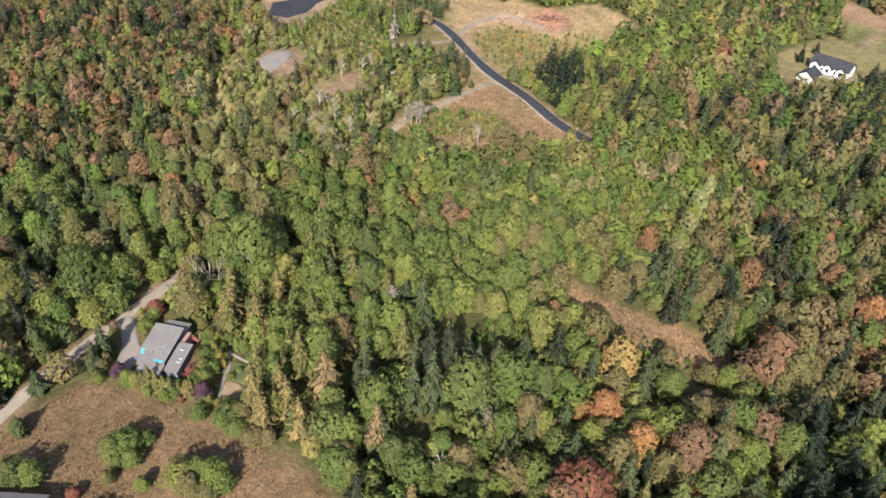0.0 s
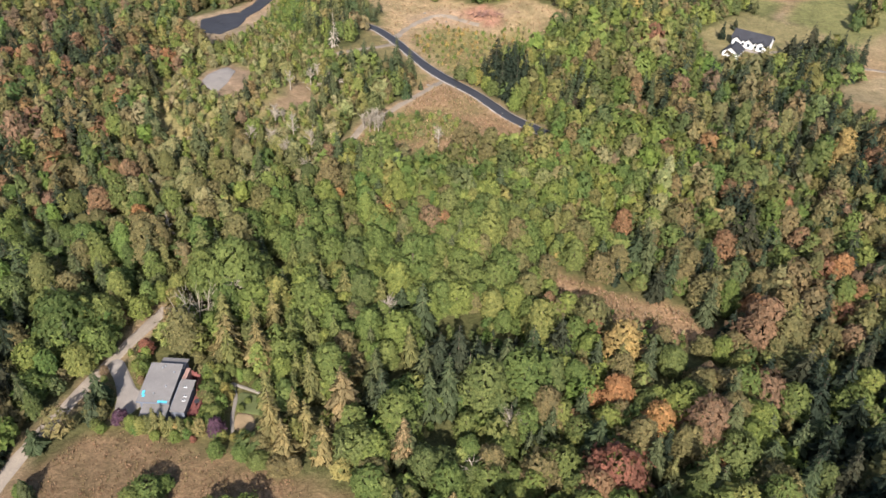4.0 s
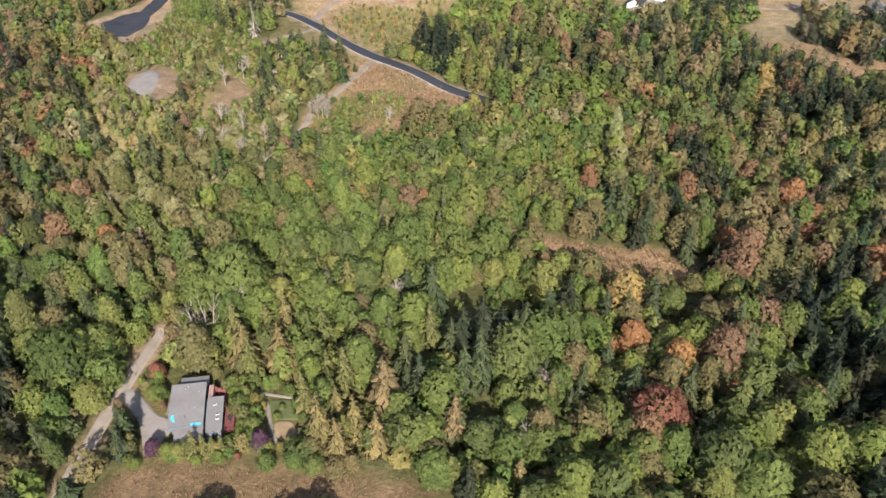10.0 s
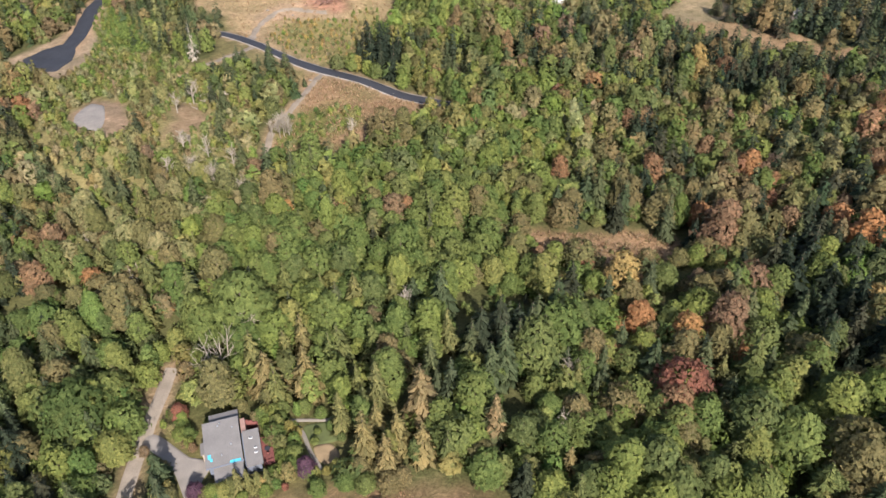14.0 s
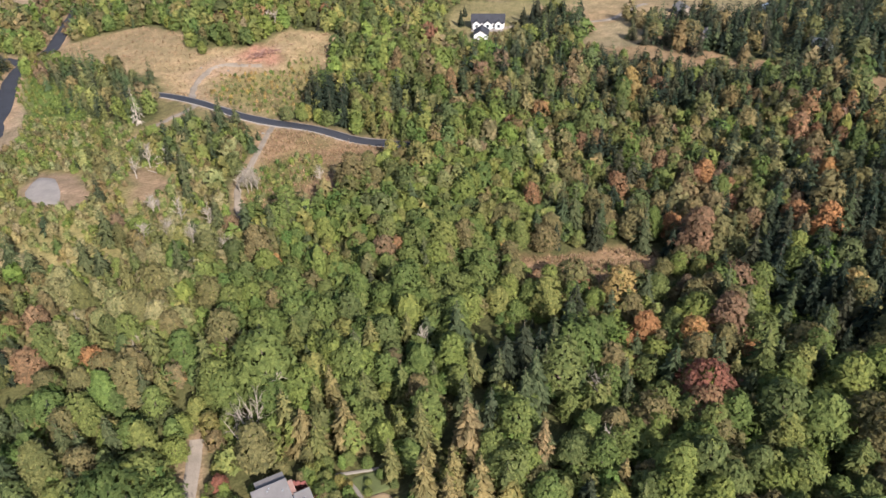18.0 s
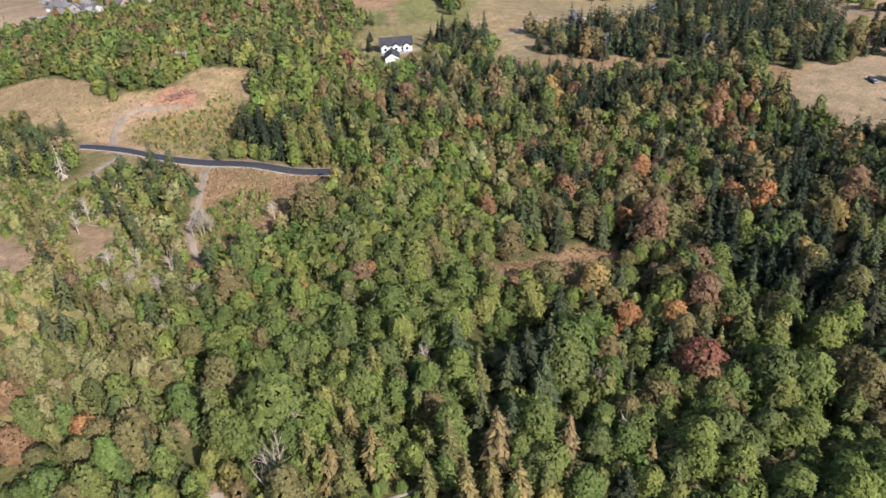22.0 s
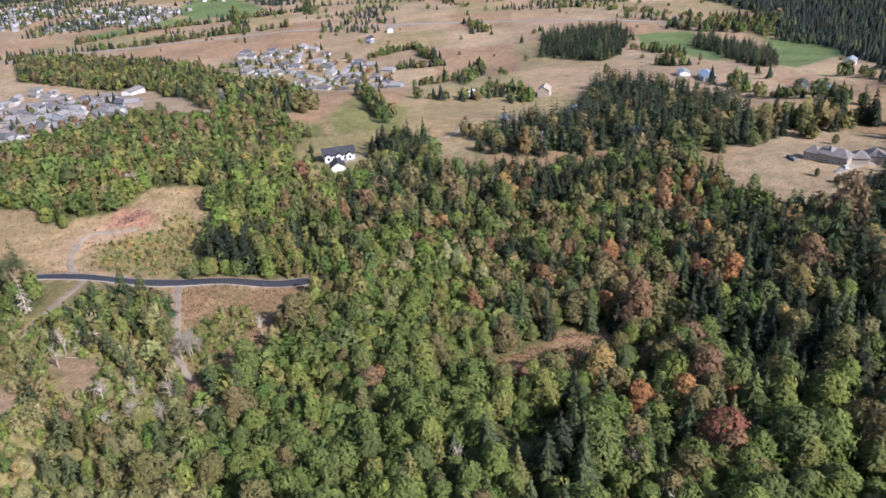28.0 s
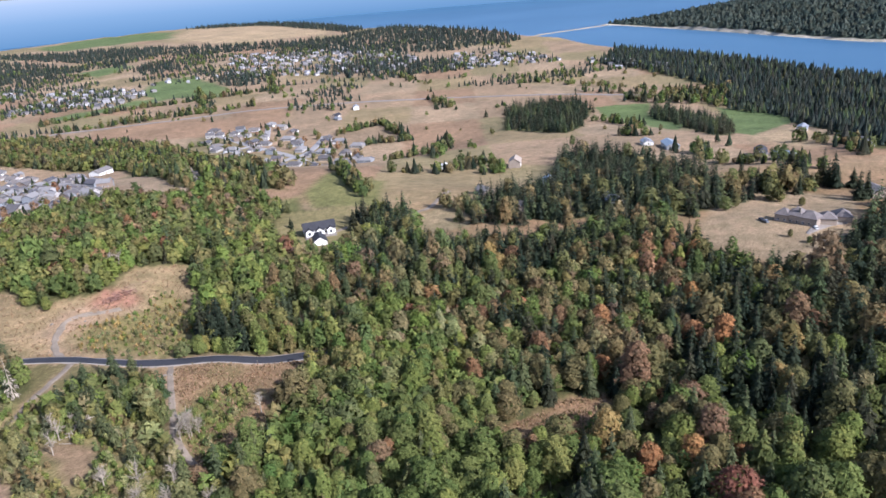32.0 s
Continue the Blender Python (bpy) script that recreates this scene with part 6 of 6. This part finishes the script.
# ---- suburbs, farms and the town ----
def build_suburbs():
    shapes = [simple_house("suburban_house", 16, 10, 3.2, 3.0, 0, 1, M_WALLS, M_ROOFS, "single-storey suburban house with a grey shingle roof", "houses of the suburb"),
              simple_house("suburban_house", 18, 11, 3.2, 3.2, 4.5, -1, M_WALLS, M_ROOFS, "wide suburban house with a hipped roof", "houses of the suburb"),
              simple_house("suburban_house", 13, 10, 5.4, 3.0, 0, -1, M_WALLS, M_ROOFS, "two-storey suburban house with pale siding", "houses of the suburb")]
    rng = np.random.default_rng(81)
    spots = []
    for poly, gap in (([(200, 1000), (390, 1150), (400, 960), (250, 660), (215, 640), (126, 640), (90, 668), (150, 800)], 29), ([(585, 985), (682, 1040), (745, 960), (655, 700), (560, 610), (470, 590), (500, 700), (545, 820)], 36)):
        x, y = scatter(rng, poly, gap)
        spots += list(zip(x, y))
    rng.shuffle(spots)
    for i, (x, y) in enumerate(spots):
        z = float(land(x, y)) + 0.3
        m = pose(x, y, z, 0, 0, float(rng.choice([20, 110, 200, 290]) + rng.normal(0, 9)))
        if i < 3:
            shapes[i].matrix_basis = m
        else:
            copy_thing(shapes[i % 3], m)
    for k, line in enumerate(([(100, 640), (180, 720), (250, 830), (360, 960)], [(150, 800), (200, 770), (260, 830)], [(90, 700), (160, 690)], [(480, 640), (560, 720), (600, 840), (660, 1000)], [(520, 760), (600, 750), (690, 800)], [(560, 880), (640, 870), (720, 940)], [(470, 600), (500, 700), (545, 830)])):
        ribbon("street", line, 9, plain("street_grey", (0.26, 0.25, 0.24), 0.9, 0.5, 0.1) if k == 0 else bpy.data.materials["street_grey"], 0.35, 8, label="pale grey suburban street")
    for poly, sd in (([(85, 660), (222, 950), (372, 990), (355, 870), (130, 585)], 3), ([(585, 985), (745, 960), (655, 700), (470, 590)], 4)):
        plant_wood("garden_trees", poly, 19, ["green", "olive", "rust", "pine", "pine"], 0.85, "small garden trees between the houses", 90 + sd, 4, 0.4, "trees")


def build_town():
    """Far houses, a few pixels each, as one stretch of walls and roofs."""
    rng = np.random.default_rng(91)
    wv, wf, rv, rf = [], [], [], []
    nw = nr = 0
    tints_w, tints_r = [], []
    polys = [([(1180, 1500), (1634, 1960), (1760, 1500), (1560, 1180), (1300, 1080)], 40), ([(1330, 1000), (1620, 1100), (1640, 900), (1480, 730), (1390, 820)], 36), ([(1350, 560), (1480, 690), (1530, 620), (1370, 350), (1330, 420)], 38),
             ([(684, 1650), (800, 1730), (990, 1900), (1010, 1560), (830, 1470)], 34), ([(620, 1900), (900, 2300), (980, 2000), (700, 1750)], 40), ([(1000, 1700), (1180, 1720), (1300, 1560), (1190, 1530)], 60)]
    for poly, gap in polys:
        x, y = scatter(rng, poly, gap)
        z = land(x, y)
        for px, py, pz in zip(x, y, z):
            a = rng.uniform(0, 3.14)
            w, d, h, r = rng.uniform(10, 19), rng.uniform(8, 11), rng.uniform(3, 5.5), rng.uniform(2.2, 3.4)
            c, s = np.cos(a), np.sin(a)
            rot = lambda p: np.c_[p[:, 0] * c - p[:, 1] * s + px, p[:, 0] * s + p[:, 1] * c + py, p[:, 2] + pz]
            X, Y = w / 2, d / 2
            b = np.array([(-X, -Y, -1), (X, -Y, -1), (X, Y, -1), (-X, Y, -1), (-X, -Y, h), (X, -Y, h), (X, Y, h), (-X, Y, h)], float)
            wv.append(rot(b))
            wf.append(np.array([(0, 1, 5, 4), (1, 2, 6, 5), (2, 3, 7, 6), (3, 0, 4, 7)]) + nw)
            nw += 8
            t = np.array([(-X - .5, -Y - .5, h), (X + .5, -Y - .5, h), (X + .5, Y + .5, h), (-X - .5, Y + .5, h), (-X + 2, 0, h + r), (X - 2, 0, h + r)], float)
            rv.append(rot(t))
            rf.append(np.array([(0, 1, 5, 4), (2, 3, 4, 5), (1, 2, 5, 5), (3, 0, 4, 4)]) + nr)
            nr += 6
            tints_w.append(np.tile(np.array([(0.25, 0.245, 0.24), (0.20, 0.19, 0.18), (0.36, 0.355, 0.35)])[rng.integers(3)], (8, 1)))
            tints_r.append(np.tile(np.array([(0.12, 0.115, 0.115), (0.18, 0.17, 0.165), (0.08, 0.08, 0.085), (0.26, 0.26, 0.27)])[rng.integers(4)], (6, 1)))
    n = Nodes("town_paint")
    mat = n.done(n.add("Attribute", attribute_name="tint").outputs["Color"], 0.8)
    top = tagged(new("town"), "far town of small pale houses among trees", "town", kind="stuff")
    for nm, v, f, t in (("walls", wv, wf, tints_w), ("roofs", rv, rf, tints_r)):
        tris = np.concatenate(f)
        me = bpy.data.meshes.new(nm)
        me.from_pydata(np.concatenate(v).tolist(), [], [list(dict.fromkeys(q)) for q in tris.tolist()])
        at = me.attributes.new("tint", "FLOAT_COLOR", "POINT")
        tt = np.concatenate(t)
        at.data.foreach_set("color", np.c_[tt, np.ones(len(tt))].astype(np.float32).ravel())
        me.materials.append(mat)
        tagged(part(nm, me, top), kind="stuff")
    for k, (poly, gap) in enumerate(polys):
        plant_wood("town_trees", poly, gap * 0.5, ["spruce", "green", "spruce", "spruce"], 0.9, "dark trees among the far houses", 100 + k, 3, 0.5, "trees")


def barn(x, y, turn, w, d, eave, rise, walls, roof, label, name="barn"):
    top = thing(name, x, y, turn, label, "farm building", "farm buildings on the plain")
    part("wall", gable_walls("wall", w, d, eave, rise, walls), top)
    part("roof", gable_mesh("roof", w, d, eave, rise, 0.5, roof), top)
    part("door", solid("door", [(-2, -d / 2 - 0.1, 0, 2, -d / 2 + 0.02, 3.2)], M_WHITE if walls is not M_WHITE else M_TAN, 0.03), top)
    add_windows(top, w * 0.9, d, 1.4, 0, 3)


build_suburbs()
build_town()
for row in ((553, 256, 30, 22, 12, 4.5, 3.0, M_METAL, M_BLUEROOF, "long barn with a pale blue metal roof"), (566, 282, 30, 14, 10, 3.5, 2.5, M_WHITE, M_METAL, "small white barn with a metal roof"),
            (522, 171, 10, 16, 10, 4, 3, M_WHITE, M_DARKROOF, "white farmhouse with a dark roof"), (506, 166, 40, 10, 8, 3, 2.4, M_TAN, M_METAL, "farm shed with a metal roof"),
            (491, 148, 60, 18, 12, 4.5, 3, M_METAL, M_BLUEROOF, "pale metal barn among trees"), (691, 155, 0, 18, 10, 4, 3, M_TAN, M_METAL, "low farm building near green pasture"),
            (547, 94, 20, 16, 10, 4, 3, M_WHITE, M_ROOF, "white farmhouse near the wood"), (376, 81, 30, 16, 12, 4, 3, M_TAN, M_ROOF, "tan farmhouse by the fir trees"),
            (886, 886, 40, 14, 10, 5, 3.5, M_WHITE, M_METAL, "white barn alone on the plain"), (812, 872, 10, 18, 10, 4, 3, M_TAN, M_DARKROOF, "brown farmhouse on the plain"), (798, 858, 70, 12, 8, 3, 2.4, M_METAL, M_METAL, "low metal farm shed"),
            (477, 384, 20, 16, 11, 6, 4, M_TAN, M_TAN, "tan timber house under construction"), (377, 306, 30, 14, 10, 4.5, 3, M_METAL, M_BLUEROOF, "grey house with a pale metal roof"),
            (311, 231, 40, 13, 9, 4, 3, M_WHITE, M_METAL, "white house among fir trees"), (322, 240, 10, 10, 8, 3, 2, M_METAL, M_METAL, "pale shed among fir trees"), (280, 287, 20, 13, 9, 4, 3, M_TAN, M_ROOF, "brown house at the wood's edge"),
            (327, 338, 60, 14, 9, 3.5, 3, M_TAN, M_ROOF, "tan house beside dry grass"), (450, 448, 20, 10, 8, 3, 2, M_WHITE, M_WHITE, "small white shed in the field"), (415, 945, 15, 26, 16, 5, 3.5, M_WHITE, M_ROOF, "wide pale hall at the suburb's edge"),
            (-88.5, 86.0, 0, 18, 9, 3.4, 2.0, M_TAN, M_ROOF, "low house with a grey roof beside the dry field"), (-128, 470, 30, 18, 12, 4, 3, M_WHITE, M_METAL, "pale-roofed house beyond the turning circle")):
    barn(*row)


def plain_trees():
    """Hedgerows and lone trees out on the plain."""
    rng = np.random.default_rng(111)
    hedges = [([(395, 470), (430, 440), (468, 417), (480, 440)], 7), ([(440, 400), (455, 385), (462, 400)], 5), ([(500, 490), (560, 520), (640, 560)], 9), ([(560, 600), (640, 560), (700, 600)], 8),
              ([(850, 430), (800, 380), (760, 350), (715, 335)], 9), ([(545, 240), (500, 205), (470, 150), (440, 120)], 9), ([(600, 150), (560, 110), (500, 90)], 9), ([(640, 300), (655, 340)], 6),
              ([(900, 1130), (820, 1180), (700, 1290)], 9), ([(1000, 800), (930, 720), (905, 735)], 9), ([(1100, 560), (1090, 400), (1080, 300)], 14), ([(1200, 700), (1150, 500), (1120, 380)], 16),
              ([(701, 788), (788, 762), (693, 647), (657, 700)], 6), ([(640, 1440), (760, 1420), (960, 1300), (1050, 1240)], 7), ([(600, 1330), (720, 1250), (840, 1180)], 9), ([(300, 520), (340, 590), (420, 700), (460, 760)], 6), ([(380, 520), (330, 470), (300, 430)], 6), ([(1000, 1180), (1120, 1300), (1250, 1420)], 10), ([(860, 1250), (960, 1350), (1020, 1440)], 10), ([(1150, 900), (1250, 1040), (1300, 1080)], 14)]
    spots = []
    for line, gap in hedges:
        for (ax, ay), (bx, by) in zip(line, line[1:]):
            n = int(np.hypot(bx - ax, by - ay) / gap) + 1
            for i in range(n):
                for _ in range(2):
                    k = (i + rng.uniform(0, 1)) / n
                    spots.append((ax + (bx - ax) * k + rng.normal(0, gap * 0.6), ay + (by - ay) * k + rng.normal(0, gap * 0.6), str(rng.choice(["pine", "green", "olive", "pine", "green"])), rng.uniform(0.5, 1.2)))
    for _ in range(90):
        spots.append((rng.uniform(430, 1300), rng.uniform(200, 1300), str(rng.choice(["pine", "green", "olive"])), rng.uniform(0.35, 1.0)))
    grow("hedgerow_trees", spots, 4, "hedgerows and lone trees on the dry plain", "trees")


plain_trees()


# ---- the far shore ----
def far_island():
    """A long wooded island with a pale bluff along its shore."""
    u = np.linspace(0, 1, 70)
    shore = np.stack([np.interp(u, [0, 0.3, 0.6, 1.0], [2480, 2150, 1870, 1560]), np.interp(u, [0, 0.3, 0.6, 1.0], [975, 520, 170, -700])], -1)
    d = np.gradient(shore, axis=0)
    d /= np.hypot(d[:, 0], d[:, 1])[:, None]
    back = np.c_[-d[:, 1], d[:, 0]]
    crest = np.interp(u, [0, 0.06, 0.15, 0.35, 0.6, 0.8, 1.0], [2, 40, 72, 82, 70, 55, 40])
    bluff = np.interp(u, [0, 0.18, 0.22, 0.3, 0.40, 0.46, 0.6, 1.0], [0.4, 1, 9, 7, 10, 3, 4, 3]) * (0.8 + 0.3 * np.sin(u * 130))
    rows, tint = [], []
    for v, k in ((-20, -0.08), (0, 0.0), (5, 0.0), (8, 0.02), (22, 0.06), (250, 0.5), (600, 0.95), (800, 1.0), (1300, 0.5), (1500, -0.1)):
        p = shore + back * v
        rows.append(np.c_[p, SEA + 1 + (bluff if v >= 5 else 0) + crest * k + (2 * wobble(p[:, 0], p[:, 1], 90) if v > 30 else 0)])
        tint.append(np.tile((0.44, 0.40, 0.34) if v <= 6 else (0.05, 0.065, 0.05), (70, 1)))
    me = mesh_of("far_island", np.stack(rows, 1).reshape(-1, 3), grid_faces(10, 70), M_GROUND, np.stack(tint, 1).reshape(-1, 3))
    tagged(new("far_island", me), "wooded island with a pale bluff across the water", "island", kind="structure")
    rng = np.random.default_rng(121)
    V, F, T, N, n = [], [], [], [], 0
    for _ in range(5200):
        i, v = rng.uniform(0, 69), 14 + 900 * rng.uniform(0, 1) ** 1.3
        p = np.array([np.interp(i, np.arange(70), shore[:, k]) for k in (0, 1)]) + np.array([np.interp(i, np.arange(70), back[:, k]) for k in (0, 1)]) * v
        z = SEA + 1 + np.interp(i, np.arange(70), bluff) + np.interp(i, np.arange(70), crest) * np.interp(v, [8, 250, 600, 800, 1300], [0.02, 0.5, 0.95, 1.0, 0.5])
        cv, cf, cn = FIR[3][rng.integers(6)][0]
        s = rng.uniform(0.8, 1.3)
        V.append(cv * (s * 2.6, s * 2.6, s) + (*p, z - 1))
        F.append(cf + n)
        N.append(cn)
        # tints lifted in place of the haze over the water
        T.append(np.tile(np.array(HAZED_FIRS[rng.integers(4)]) * rng.uniform(1.1, 1.7), (len(cv), 1)))
        n += len(cv)
    tagged(new("island_woods", mesh_of("island_woods", np.concatenate(V), np.concatenate(F), M_LEAF, np.concatenate(T), normals=np.concatenate(N))), "fir woods on the far island, tint lifted in place of haze", "wood", kind="stuff")


far_island()
HEAD_WOODS = [[(2779, 3480), (3040, 3500), (3030, 3120), (2890, 2720), (2690, 2370), (2520, 2070), (2380, 1960), (2249, 1958), (2474, 2384), (2800, 2900)],
              [(1813, 2462), (1861, 2210), (1938, 2003), (2062, 1866), (2300, 1880), (2500, 1900), (2400, 1600), (2250, 1330), (2050, 1120), (1920, 1040), (1816, 1126), (1681, 1145), (1627, 1418), (1789, 1869), (1682, 2026), (1575, 2183)],
              [(1569, 3188), (1496, 2730), (1404, 2339), (1518, 2285), (1639, 2258), (1857, 2547), (1719, 3037), (1673, 3369)],
              [(1481, 3035), (1343, 2402), (1342, 2087), (1433, 2016), (1340, 1833), (1222, 1884), (1461, 2284), (1245, 2226), (1077, 2161), (900, 2400), (1000, 3000)],
              [(1365, 1334), (1467, 1301), (1524, 1072), (1390, 948), (1305, 945), (1195, 1100), (1272, 1294)],
              [(1246, 1652), (1252, 1463), (1125, 1324), (1064, 1354), (1144, 1530)]]
for k, poly in enumerate(HEAD_WOODS):
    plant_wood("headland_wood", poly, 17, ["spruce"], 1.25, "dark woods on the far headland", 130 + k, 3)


def far_groves():
    rng = np.random.default_rng(141)
    x, y = scatter(rng, [(930, 620), (1350, 560), (1640, 820), (1950, 1150), (2000, 1700), (1500, 2500), (700, 2500), (400, 1900), (480, 1350), (800, 1230)], 15)
    keep = wobble(x, y, 95, 6) + 0.35 * wobble(x, y, 37, 2) > 0.36 - 0.3 * smooth(1500, 2000, y)
    for p in GREEN_FIELDS:
        keep &= edge(x, y, p) < -5
    keep &= off_line(x, y, HIGHWAY) > 14
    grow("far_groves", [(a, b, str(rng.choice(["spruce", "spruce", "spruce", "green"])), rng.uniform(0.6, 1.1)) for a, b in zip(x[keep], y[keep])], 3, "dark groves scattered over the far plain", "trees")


far_groves()
